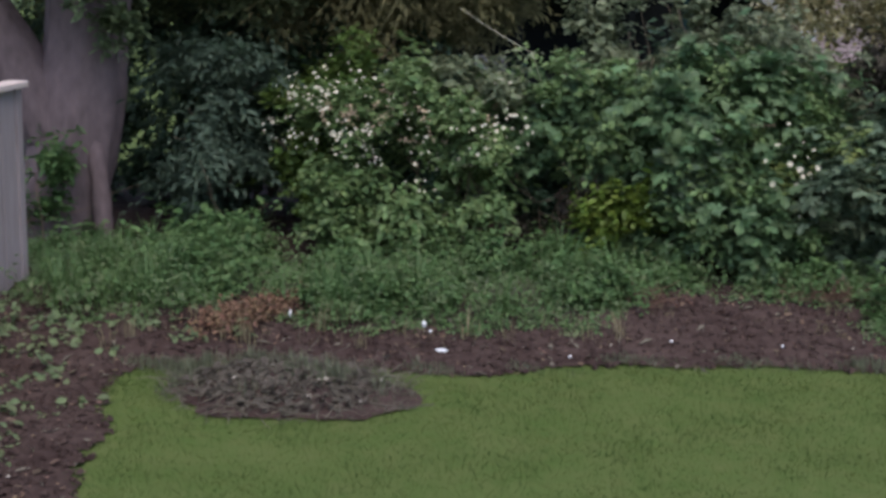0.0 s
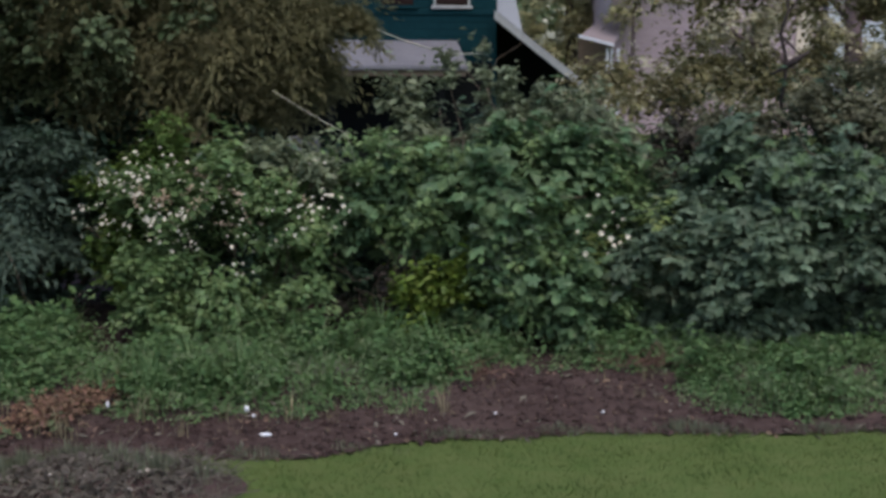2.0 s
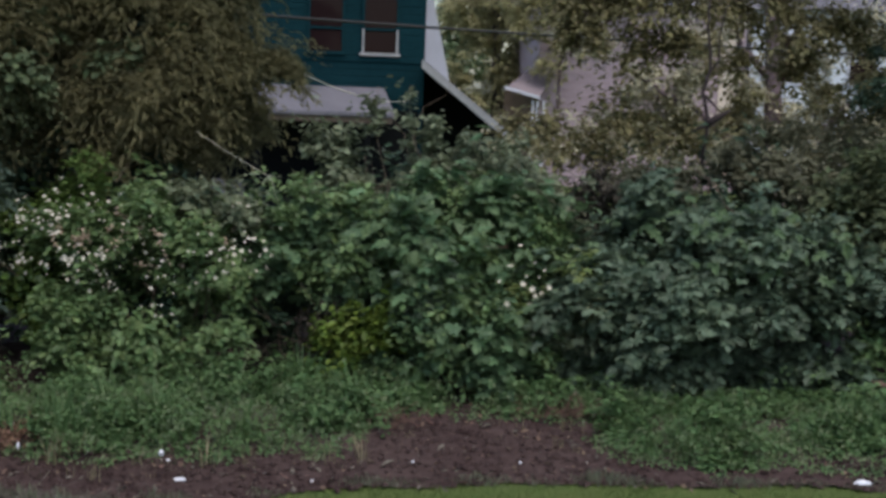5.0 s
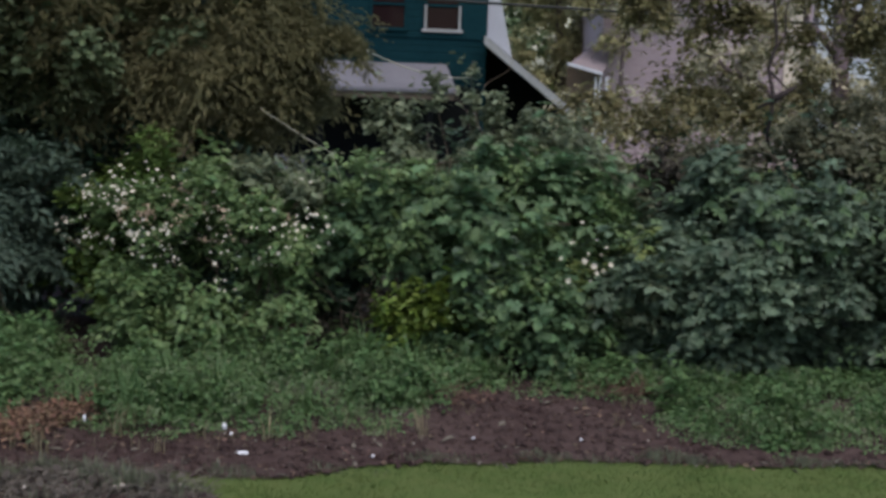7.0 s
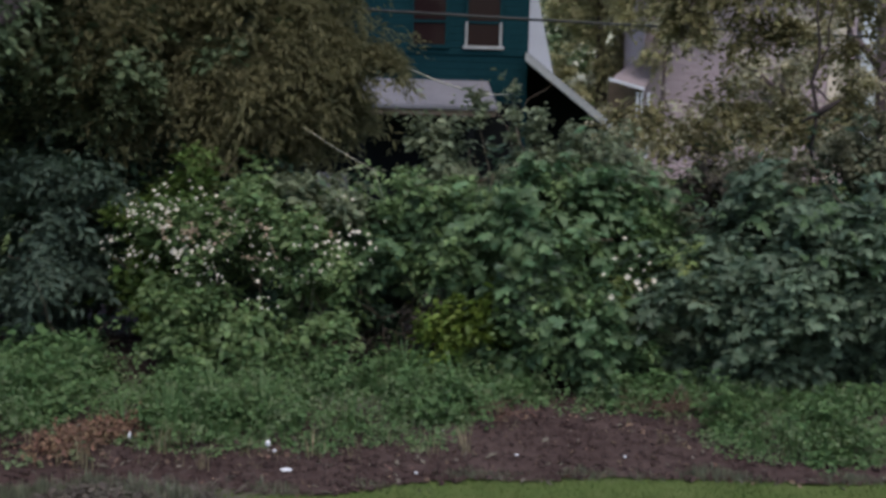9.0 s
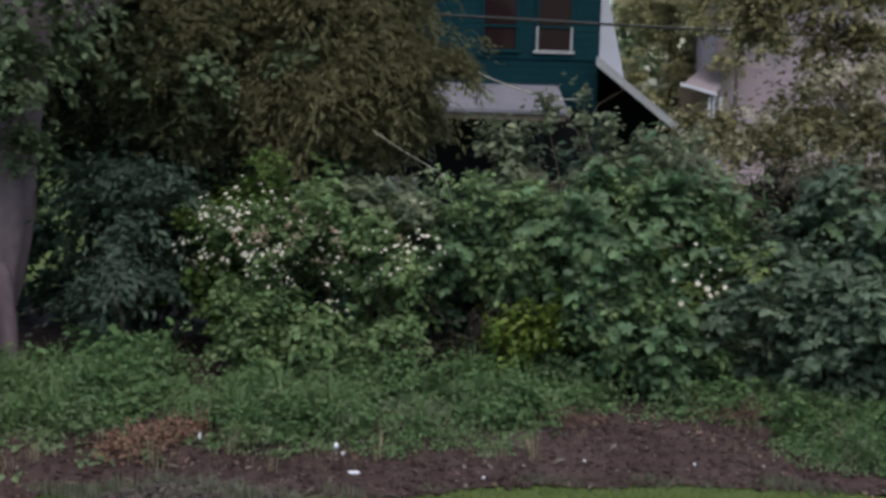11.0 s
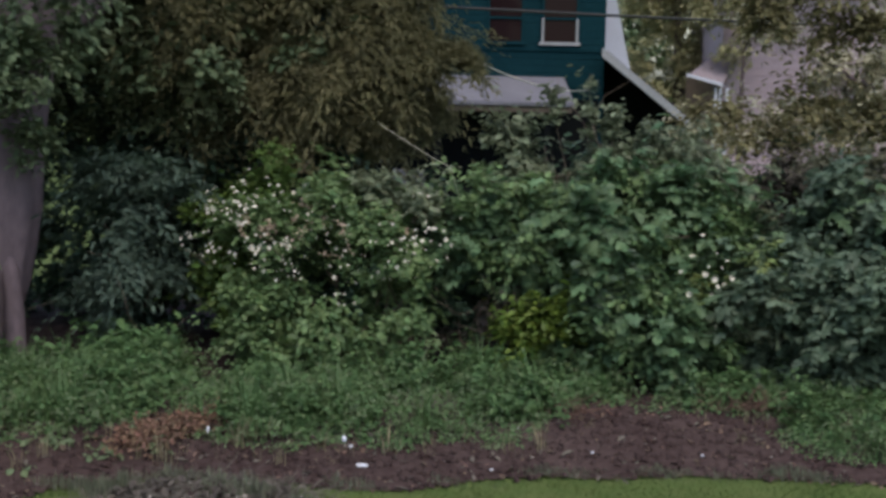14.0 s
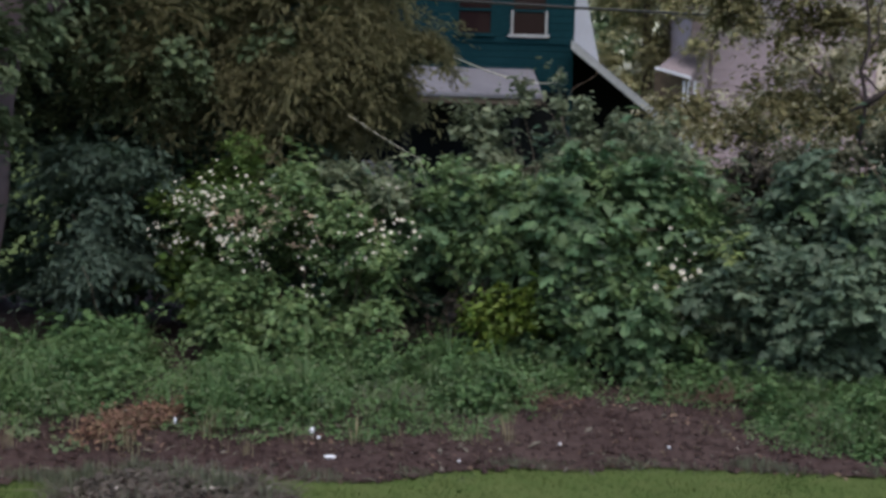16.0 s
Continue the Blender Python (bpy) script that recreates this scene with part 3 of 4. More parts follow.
for k in range(4):
    v, f = strew(np.zeros((1, 3)), np.array([[0.0, 0, 1]]), np.array([[0.0, 1, 0]]), [1.0], LOBED)
    v = v * (1 + 0.12 * (k - 1.5), 1, 1 + 0.6 * k)
    v[:, 2] -= 0.18 * v[:, 1] ** 2
    big.append(mesh_of("leaf", v, f, M_VINE))
studs("leaf", vine, VINE[:6], 260, big, M_VINE, 0.10, 0.4, 0.8)
studs("blossom", vine, [(1.15, 11.02, 0.98, 0.07, 0.06, 0.1), (1.5, 11.1, 1.0, 0.25, 0.1, 0.35)], 26, petal, M_PETAL, 0.03, 0.3, 0.5, "small white blossom")
b = grown("shrub", (0.6, 12.4, 0), [((0.2, 12.3, 2.1), 0.025), ((0.8, 12.3, 2.2), 0.025), ((1.6, 12.4, 2.1), 0.02), ((0.3, 12.3, 2.7), 0.01), ((0.58, 12.3, 2.72), 0.01)], "tall loose green shrub rising behind the vine", "shrub")
foliage("crown", b, [(-0.2, 12.3, 1.8, 0.3, 0.3, 0.3), (0.15, 12.3, 1.78, 0.42, 0.3, 0.24), (0.7, 12.3, 1.84, 0.45, 0.3, 0.24), (1.4, 12.3, 1.9, 0.5, 0.3, 0.26), (1.75, 12.3, 1.55, 0.35, 0.25, 0.2), (0.95, 12.3, 1.95, 0.16, 0.1, 0.1), (1.45, 12.3, 1.98, 0.18, 0.1, 0.1)], 560, 13, 0.28, 0.08, OVAL, M_SAGE, up=0.8, gap=0.0)
foliage("shoot_leaf", b, [(0.3, 12.3, 2.4, 0.05, 0.05, 0.3), (0.58, 12.3, 2.42, 0.06, 0.05, 0.3), (0.02, 12.3, 2.2, 0.06, 0.06, 0.2), (-0.3, 12.3, 2.2, 0.08, 0.06, 0.2), (0.8, 12.3, 2.3, 0.1, 0.06, 0.25), (1.1, 12.3, 2.2, 0.08, 0.06, 0.2), (1.5, 12.3, 2.2, 0.1, 0.06, 0.16)], 95, 9, 0.16, 0.065, OVAL, M_SAGE, up=0.8, bunch=0.09)
b = grown("shrub", (0.15, 11.45, 0), [((0.1, 11.3, 0.8), 0.012), ((0.3, 11.3, 0.7), 0.012)], "small yellow-green leaved bush in the hedge", "shrub")
foliage("crown", b, [(0.1, 11.08, 0.6, 0.3, 0.16, 0.2), (0.3, 11.1, 0.75, 0.16, 0.12, 0.14)], 95, 13, 0.2, 0.08, OVAL, M_YELL)

# shaded gap in the hedge, filled with an added dark brown bush
b = grown("shrub", (2.3, 12.7, 0), [((2.2, 12.7, 1.8), 0.015), ((2.45, 12.7, 1.9), 0.015)], "dark brown leaf mass standing in for a shaded hedge gap", "shrub", M_DARKW)
foliage("crown", b, [(2.15, 12.7, 1.6, 0.3, 0.2, 0.2), (2.45, 12.75, 1.85, 0.3, 0.2, 0.22)], 150, 12, 0.26, 0.06, DIAM, M_DEADB)
b = grown("shrub", (3.3, 12.7, 0), [((2.7, 12.6, 1.9), 0.025), ((3.4, 12.6, 2.0), 0.025), ((4.1, 12.6, 2.0), 0.02)], "dull grey-green shrub rising behind the hedge", "shrub")
foliage("crown", b, [(1.95, 12.55, 1.72, 0.32, 0.25, 0.26), (2.75, 12.8, 1.82, 0.26, 0.25, 0.22), (3.1, 12.7, 1.95, 0.35, 0.3, 0.26), (3.6, 12.7, 2.05, 0.45, 0.3, 0.28), (4.2, 12.7, 2.1, 0.45, 0.3, 0.3), (4.7, 12.7, 2.1, 0.4, 0.3, 0.3)], 420, 13, 0.3, 0.07, OVAL, M_DULL, up=0.4, gap=-0.2, flat=0.4)

# bluish shrub
b = grown("shrub", (3.1, 11.8, 0), [((2.6, 11.7, 1.7), 0.03), ((3.2, 11.7, 1.8), 0.03), ((3.8, 11.8, 1.7), 0.03), ((3.5, 11.5, 1.0), 0.02)], "dense bluish green rounded shrub in the hedge", "shrub")
BLUE = [(2.35, 11.5, 1.22, 0.45, 0.4, 0.4), (3.0, 11.35, 1.5, 0.52, 0.4, 0.4), (3.7, 11.4, 1.48, 0.55, 0.4, 0.4), (4.2, 11.5, 1.15, 0.45, 0.4, 0.4), (2.0, 11.15, 0.8, 0.35, 0.3, 0.18), (2.8, 11.15, 1.0, 0.5, 0.38, 0.2), (3.6, 11.2, 1.0, 0.5, 0.38, 0.22), (3.2, 11.35, 0.5, 0.6, 0.28, 0.2), (2.3, 11.25, 0.35, 0.4, 0.25, 0.18), (4.0, 11.35, 0.45, 0.45, 0.28, 0.2)]
foliage("crown", b, BLUE, 1300, 13, 0.34, 0.095, LOBED, M_BLUE, gap=0.0, lump=0.35, lift=0.7, bunch=0.32, flat=0.35)
foliage("small_leaf", b, BLUE[:7], 700, 14, 0.3, 0.06, OVAL, M_BLUE, gap=-0.08, lump=0.35, bunch=0.3, flat=0.4)
studs("leaf", b, BLUE[:4], 180, big, M_BLUE, 0.095, 0.4, 0.8)
# dark inner layer colours in the shade between the bluish tufts
foliage("shade_underleaf", b, [(3.2, 12.1, 0.95, 1.3, 0.25, 0.8)], 420, 14, 0.3, 0.1, DIAM, M_DARK)
b = grown("shrub", (5.2, 11.6, 0), [((4.9, 11.6, 1.7), 0.03), ((5.5, 11.6, 1.8), 0.03)], "dark green shrub in shade beside the hedge", "shrub")
foliage("crown", b, [(5.0, 11.9, 1.5, 0.5, 0.4, 0.6), (5.7, 11.8, 1.3, 0.7, 0.4, 0.8), (5.3, 12.0, 2.0, 0.7, 0.4, 0.4), (4.6, 12.3, 1.9, 0.5, 0.3, 0.35)], 800, 15, 0.35, 0.085, DIAM, M_SHADEG)
foliage("leaf_spray", b, [(4.6, 11.3, 0.7, 0.35, 0.2, 0.3)], 60, 11, 0.28, 0.09, OVAL, M_ROSE, droop=1.0)

# dark tree whose boughs hang in from the side
t2 = root("tree", (6.6, 13.5, 0), "dark leafy tree with boughs hanging over the hedge", "tree")
sticks("trunk", t2, [([(6.6, 13.5, -0.1), (6.6, 13.5, 1.0), (6.5, 13.5, 2.5), (6.2, 13.6, 4.2), (5.8, 13.8, 6.0)], [0.26, 0.2, 0.18, 0.14, 0.08])], M_BARK, 14, 0.1)
sticks("limb", t2, [(bent((6.3, 13.6, 3.9), (2.0, 14.0, 3.75), 9, -0.2, 0.05), [0.08 - 0.007 * i for i in range(10)]), (bent((6.2, 13.6, 4.4), (2.8, 14.2, 4.6), 9, -0.2, 0.05), [0.07 - 0.006 * i for i in range(10)])], M_BARK, 7)
# last crown blob is out of sight overhead, added to darken the right side
foliage("crown", t2, [(6.0, 13.6, 3.2, 0.75, 0.5, 1.2), (6.2, 13.7, 4.6, 1.3, 0.8, 0.9), (6.6, 12.8, 5.8, 1.5, 1.5, 1.0)], 1700, 18, 0.35, 0.075, DIAM, M_DARK, droop=0.9, shell=0.3, bunch=0.3)
foliage("bough", t2, [(2.35, 14.0, 3.4, 0.25, 0.2, 0.2), (2.95, 14.0, 3.3, 0.35, 0.25, 0.22), (3.42, 14.0, 3.2, 0.22, 0.2, 0.3), (3.44, 14.0, 2.46, 0.16, 0.15, 0.12), (4.05, 14.0, 2.6, 0.35, 0.2, 0.16), (4.7, 14.0, 3.55, 0.6, 0.3, 0.3), (4.5, 14.0, 3.1, 0.3, 0.2, 0.2), (5.0, 14.0, 2.75, 0.35, 0.2, 0.2), (2.2, 14.1, 3.75, 0.6, 0.3, 0.2), (3.5, 14.1, 3.8, 1.6, 0.4, 0.28), (5.3, 14.0, 3.5, 0.3, 0.3, 0.2), (5.5, 14.0, 3.0, 0.25, 0.2, 0.3), (2.1, 14.0, 2.42, 0.42, 0.25, 0.16), (3.3, 14.0, 2.3, 0.3, 0.2, 0.2), (2.85, 14.0, 2.45, 0.3, 0.2, 0.2), (2.55, 14.0, 2.15, 0.35, 0.2, 0.16), (4.0, 14.0, 3.1, 0.3, 0.2, 0.2)],
        1350, 13, 0.35, 0.065, OVAL, M_TAN, droop=1.3, shell=0.3, up=-0.5)
foliage("low_bough", t2, [(5.0, 13.8, 2.35, 0.7, 0.3, 0.35), (4.3, 13.8, 2.4, 0.4, 0.25, 0.2), (4.6, 12.9, 1.95, 0.35, 0.25, 0.2)], 240, 13, 0.35, 0.06, OVAL, M_DULL, droop=1.0, shell=0.3)
sticks("hanging_branch", t2, [(bent((3.5, 14.0, 3.9), (2.3, 14.0, 3.25), 6, 0, 0.05), [0.012] * 7), (bent((4.2, 14.0, 3.9), (3.3, 14.0, 3.0), 6, 0, 0.05), [0.012] * 7), (bent((2.9, 14.0, 3.8), (2.6, 14.0, 3.0), 6, 0, 0.04), [0.01] * 7), (bent((2.5, 14.0, 3.6), (2.15, 14.0, 2.95), 6, 0, 0.04), [0.009] * 7)], M_TWIG, 5)

# thin bare sapling
b = root("sapling", (3.5, 13.3, 0), "thin dark crooked sapling behind the hedge", "sapling")
sticks("stem", b, [([(3.5, 13.3, 0), (3.54, 13.3, 1.1), (3.5, 13.3, 2.14), (3.53, 13.3, 2.35), (3.53, 13.3, 2.52), (3.47, 13.3, 2.76), (3.53, 13.3, 2.97), (3.52, 13.3, 3.16), (3.48, 13.3, 3.4), (3.5, 13.3, 3.9)], [0.024, 0.022, 0.019, 0.018, 0.019, 0.02, 0.017, 0.015, 0.012, 0.006])], M_DARKW, 7)
sticks("branch", b, [([(3.47, 13.3, 2.74), (3.56, 13.28, 2.66), (3.66, 13.27, 2.56)], [0.013, 0.012, 0.007])], M_DARKW, 6)
sticks("branch", b, [([(3.53, 13.3, 2.95), (3.61, 13.3, 3.08), (3.6, 13.3, 3.3), (3.66, 13.3, 3.6)], [0.011, 0.01, 0.008, 0.005])], M_DARKW, 6)
sticks("branch", b, [([(3.52, 13.3, 2.44), (3.62, 13.27, 2.52), (3.74, 13.25, 2.60)], [0.03, 0.034, 0.012]), ([(3.52, 13.3, 2.44), (3.38, 13.28, 2.38)], [0.024, 0.008])], M_DARKW, 6)

# pale tree beyond
t3 = root("tree", (6.4, 20.0, 0), "pale yellowish green tree beyond the hedge", "tree")
sticks("trunk", t3, [([(6.4, 20, -0.1), (6.4, 20, 1.0), (6.3, 20, 2.2), (6.2, 20, 3.6), (6.0, 20, 5.2)], [0.22, 0.16, 0.14, 0.1, 0.05])], M_BARK, 12, 0.1)
sticks("limb", t3, [(bent((6.35, 20, 1.6), (4.2, 19.8, 3.0), 6, 0, 0.06), [0.09 - 0.01 * i for i in range(7)]), (bent((6.3, 20, 2.0), (8.6, 19.8, 3.2), 6, 0, 0.06), [0.09 - 0.01 * i for i in range(7)]), (bent((6.2, 20, 3.0), (5.0, 19.9, 4.4), 6, 0, 0.06), [0.07 - 0.008 * i for i in range(7)])], M_BARK, 7)
foliage("crown", t3, [(4.2, 20, 2.72, 0.35, 0.3, 0.28), (4.75, 20, 2.5, 0.35, 0.3, 0.26), (3.75, 20, 2.05, 0.5, 0.4, 0.22), (5.5, 20, 2.2, 0.5, 0.4, 0.3), (6.4, 20, 2.3, 0.8, 0.5, 0.4), (7.8, 20, 2.3, 0.8, 0.7, 0.5), (9.0, 20, 2.0, 1.3, 0.8, 0.5), (2.85, 20, 1.95, 0.4, 0.3, 0.2), (6.8, 20, 3.2, 0.4, 0.4, 0.35), (5.2, 20, 3.5, 0.5, 0.4, 0.35), (3.6, 20, 3.4, 0.4, 0.3, 0.25), (6.0, 20, 2.8, 0.4, 0.3, 0.3), (7.6, 20, 3.7, 0.6, 0.4, 0.4), (4.3, 20, 2.25, 0.5, 0.3, 0.22), (4.9, 20, 2.85, 0.3, 0.3, 0.2)],
        2100, 14, 0.5, 0.08, DIAM, M_PALE, shell=0.15, gap=0.0, bunch=0.28)
foliage("shade_leaf", t3, [(5.0, 20.4, 2.2, 1.6, 0.4, 0.6), (7.5, 20.4, 2.4, 1.5, 0.4, 0.8), (3.6, 20.3, 2.15, 0.5, 0.3, 0.25), (5.0, 20.4, 3.0, 0.5, 0.3, 0.4)], 360, 13, 0.5, 0.08, OVAL, M_BROWN, shell=0.15, gap=0.0, bunch=0.3)
t4 = root("tree", (5.0, 45.0, 0), "soft olive green tree standing between the houses", "tree")
sticks("trunk", t4, [([(5.0, 45, -0.1), (5.0, 45, 1.5), (4.9, 45, 3.5), (4.8, 45, 5.5)], [0.3, 0.22, 0.16, 0.08])], M_BARK, 10, 0.1)
foliage("crown", t4, [(4.6, 45, 5.2, 2.0, 1.2, 2.0), (5.6, 45, 3.4, 1.6, 1.0, 1.6), (4.2, 45, 2.4, 1.4, 0.9, 1.3), (6.0, 45, 1.6, 1.4, 0.9, 1.0), (8.0, 39, 6.4, 1.6, 0.8, 0.8), (5.1, 38.9, 4.5, 0.45, 0.4, 1.0), (3.6, 40, 2.2, 0.9, 0.6, 1.2)], 2300, 14, 0.8, 0.14, DIAM, M_PALE2, shell=0.3, gap=-0.4, bunch=0.7)

# ---- weeds ----
def bare(x, y):
    """Worn patches among the weeds: straw by the rose, and the dark hollow beside it."""
    return ((x + 0.62) / 0.32) ** 2 + ((y - 10.1) / 0.42) ** 2 < 1 or (-2.75 < x < -2.38 and y > 10.55) or noise.noise(Vector((x * 1.6, y * 1.6, 6))) < -0.36


def weeds(name, spots, plants, material, shape, size, label, per=10, thin=1.0):
    """Low growth: upright plants with leaves up their stems over oval spots (x, y, rx, ry, height)."""
    area = np.array([q[2] * q[3] for q in spots])
    B, H = [], []
    for q, share in zip(spots, area / area.sum()):
        k = int(plants * share)
        a, r = rng.random(k) * 2 * math.pi, np.sqrt(rng.random(k)) * 1.1
        x, y = q[0] + q[2] * r * np.cos(a), q[1] + q[3] * r * np.sin(a)
        lump = np.array([noise.noise(Vector((p * 2.4, w * 2.4, 2))) + 0.5 * noise.noise(Vector((p * 6, w * 6, 8))) for p, w in zip(x, y)])
        B.append(np.column_stack([x, y, [rise(p, w) for p, w in zip(x, y)]]))
        H.append(q[4] * thin * np.clip(0.75 + 1.5 * lump, 0.2, 1.5) * np.clip(1.25 - r ** 3, 0.25, 1))
    B, H = np.vstack(B), np.concatenate(H)
    ok = np.array([not bare(p[0], p[1]) or rng.random() < 0.15 for p in B])
    B, H = B[ok], H[ok]
    m = np.maximum(3, rng.poisson(per, len(B)))
    i = np.repeat(np.arange(len(B)), m)
    s = rng.random(len(i)) ** 0.7
    tilt = rng.normal(0, 0.9, (len(B), 2))
    a = rng.random(len(i)) * 6.283
    out = np.column_stack([np.cos(a), np.sin(a), np.zeros(len(i))])
    P = B[i] + np.column_stack([tilt[i] * (s * H[i])[:, None], s * H[i]]) + out * (0.09 * rng.random(len(i)))[:, None]
    if shape in (BLADE, TALL):
        v, f = strew(B[i] + out * 0.04, out + (0, 0, 0.2), out * (0.3 + 0.9 * rng.random(len(i)))[:, None] + (0, 0, 1), H[i] * (0.5 + 0.8 * rng.random(len(i))), shape)
    else:
        v, f = strew(P, np.array([0, -0.2, 1]) + out * 0.3 + rng.normal(0, 0.35, P.shape), out + rng.normal(0, 0.3, P.shape) + (0, 0, -0.25), size * (0.5 + 0.9 * rng.random(len(i))), shape)
    return tagged(part(name, mesh_of(name, v, f, material), material), label, "weeds", kind="stuff")


LEFT = [(-4.0, 10.6, 0.8, 0.8, 0.19), (-3.3, 10.75, 0.7, 0.65, 0.28), (-2.95, 10.5, 0.35, 0.6, 0.3), (-1.8, 10.05, 0.7, 0.78, 0.24), (-0.95, 10.1, 0.65, 0.72, 0.23), (-3.5, 9.8, 0.75, 0.65, 0.28), (-0.2, 10.2, 0.4, 0.6, 0.18), (-1.1, 10.9, 0.75, 0.3, 0.26)]
RIGHT = [(2.75, 9.98, 0.75, 0.42, 0.17), (4.2, 9.98, 1.1, 0.5, 0.2), (5.6, 9.98, 1.0, 0.6, 0.24)]
BACK = [(-0.2, 10.85, 0.8, 0.4, 0.25), (1.0, 10.8, 0.9, 0.38, 0.16), (2.2, 10.75, 0.8, 0.36, 0.13), (0.0, 10.3, 0.25, 0.3, 0.16), (3.2, 10.75, 0.9, 0.36, 0.13), (4.4, 10.8, 0.9, 0.36, 0.14)]
STRIP = [(-3.7, 8.6, 0.5, 0.5, 0.12), (-3.4, 7.4, 0.4, 0.9, 0.10), (-3.9, 9.2, 0.5, 0.4, 0.2), (-2.9, 9.2, 0.5, 0.3, 0.14)]
weeds("ground_weeds", LEFT + RIGHT + BACK, 6000, M_WEED, DIAM, 0.034, "lush low green weeds along the hedge foot", 11)
weeds("pale_weeds", LEFT + RIGHT + BACK, 3400, M_WEED2, DIAM, 0.033, "paler straggling weeds among the low growth", 10, 1.15)
weeds("tall_grass", LEFT + RIGHT + BACK, 2600, M_WEED, TALL, 0.2, "rough pale green grass among the weeds", 9, 1.0)
mounds = []
for q in LEFT + RIGHT + BACK:
    for _ in range(int(3 + 9 * q[2] * q[3])):
        a, r = rng.random() * 6.283, math.sqrt(rng.random()) * 0.9
        x, y = q[0] + q[2] * r * math.cos(a), q[1] + q[3] * r * math.sin(a)
        k = q[4] * rng.uniform(0.5, 1.5)
        if not bare(x, y):
            mounds.append((x, y, rise(x, y) + 0.2 * k, k * rng.uniform(0.5, 1.1), k * 0.7, k * 0.75))
tagged(foliage("leafy_weeds", None, mounds, 3600, 12, 0.18, 0.052, OVAL, M_WEED, up=0.7, lift=0.9, shell=0.5, gap=-0.3, lump=0.35, low=0.03), "rounded tufts of leafy green weeds by the hedge", "weeds")
weeds("sparse_weeds", STRIP, 110, M_WEED2, OVAL, 0.07, "sparse pale weeds on bare earth", 8)
weeds("dry_grass", [(x, float(np.interp(x, EDGE_X, EDGE_Y)) + 0.55, 0.55, 0.3, 0.13) for x in (-3.4, -2.6, -1.8, -1.0, -0.2)] + [(-0.62, 10.1, 0.35, 0.45, 0.16), (0.5, 10.2, 0.4, 0.6, 0.08), (1.6, 10.2, 0.5, 0.6, 0.1), (3.0, 9.85, 0.8, 0.15, 0.1), (4.5, 9.8, 0.8, 0.15, 0.1)], 260, M_STRAW, TALL, 0.1, "straw-coloured dry grass at the edge of the weeds", 7)
weeds("pile_grass", [(-1.9, 8.2, 0.78, 0.55, 0.13), (-2.15, 8.3, 0.5, 0.4, 0.15)], 900, M_GREYG, BLADE, 0.1, "grey-green grass growing through the brush pile", 7)
weeds("edge_grass", [(x, float(np.interp(x, EDGE_X, EDGE_Y)) + 0.02, 0.45, 0.09, 0.045) for x in (-2.8, -2.0, -1.2, -0.4, 0.4, 1.2, 2.0, 2.8, 3.6, 4.4)], 1300, M_GREYG, BLADE, 0.1, "ragged grass tufts along the lawn edge", 6)
b = grown("shrub", (-3.15, 11.1, 0), [((-3.2, 11.0, 0.5), 0.01), ((-2.9, 11.0, 0.4), 0.01)], "bright green young bush at the hedge foot", "shrub")
foliage("crown", b, [(-3.3, 11.0, 0.34, 0.4, 0.3, 0.22), (-2.98, 11.0, 0.32, 0.2, 0.22, 0.2)], 220, 12, 0.24, 0.09, OVAL, M_WEED, up=0.6, lift=0.9)
b = grown("shrub", (-4.6, 10.9, 0), [((-4.6, 10.9, 0.9), 0.012), ((-4.8, 10.95, 0.7), 0.012)], "leafy green sapling growing against the trunk", "shrub")
foliage("crown", b, [(-4.62, 10.95, 0.55, 0.3, 0.15, 0.38), (-4.55, 11.0, 0.95, 0.12, 0.1, 0.2)], 90, 11, 0.24, 0.075, OVAL, M_WEED, up=0.4)

# ---- fence ----
fence = root("fence", (-4.35, 6.0, 0), "weathered grey board fence with a pale cap", "fence")
for i in range(30):
    y = 9.93 - 0.12 - i * 0.142
    part("board", box(bmesh.new(), -0.012 + 0.004 * (i % 2), 0.012 + 0.004 * (i % 2), y - 6.0 - 0.068, y - 6.0 + 0.068, 0.04, 1.66, 0.004), M_FENCE, fence)
part("post", box(bmesh.new(), -0.07, 0.03, 3.85, 3.95, -0.1, 1.70, 0.008), M_FENCE, fence)
part("cap_rail", box(bmesh.new(), -0.075, 0.075, -0.5, 3.98, 1.662, 1.71, 0.008), M_CAP, fence, "pale flat cap rail")

# ---- brush pile on the lawn ----
pile = root("brush_pile", (-1.87, 8.12, 0), "low heap of grey twigs and earth on the lawn", "brush pile")
vs, fs = [], []
for i in range(15):
    for k in range(40):
        a, r = 2 * math.pi * k / 40, i / 14
        R = 1 + 0.22 * noise.noise(Vector((math.cos(a) * 1.5, math.sin(a) * 1.5, 4))) + 0.16 * noise.noise(Vector((math.cos(a) * 5, math.sin(a) * 5, 7)))
        x, y = 0.74 * r * R * math.cos(a), 0.6 * r * R * math.sin(a)
        vs.append((x, y, 0.11 * (1 - r * r) ** 1.4 + 0.03 * noise.noise(Vector((x * 7, y * 7, 2))) * (1 - r) + 0.012))
for i in range(14):
    for k in range(40):
        fs.append((i * 40 + k, (i + 1) * 40 + k, (i + 1) * 40 + (k + 1) % 40, i * 40 + (k + 1) % 40))
part("mound", mesh_of("mound", vs, fs, M_SOIL, True), M_SOIL, pile, "dark loose earth")
paths = []
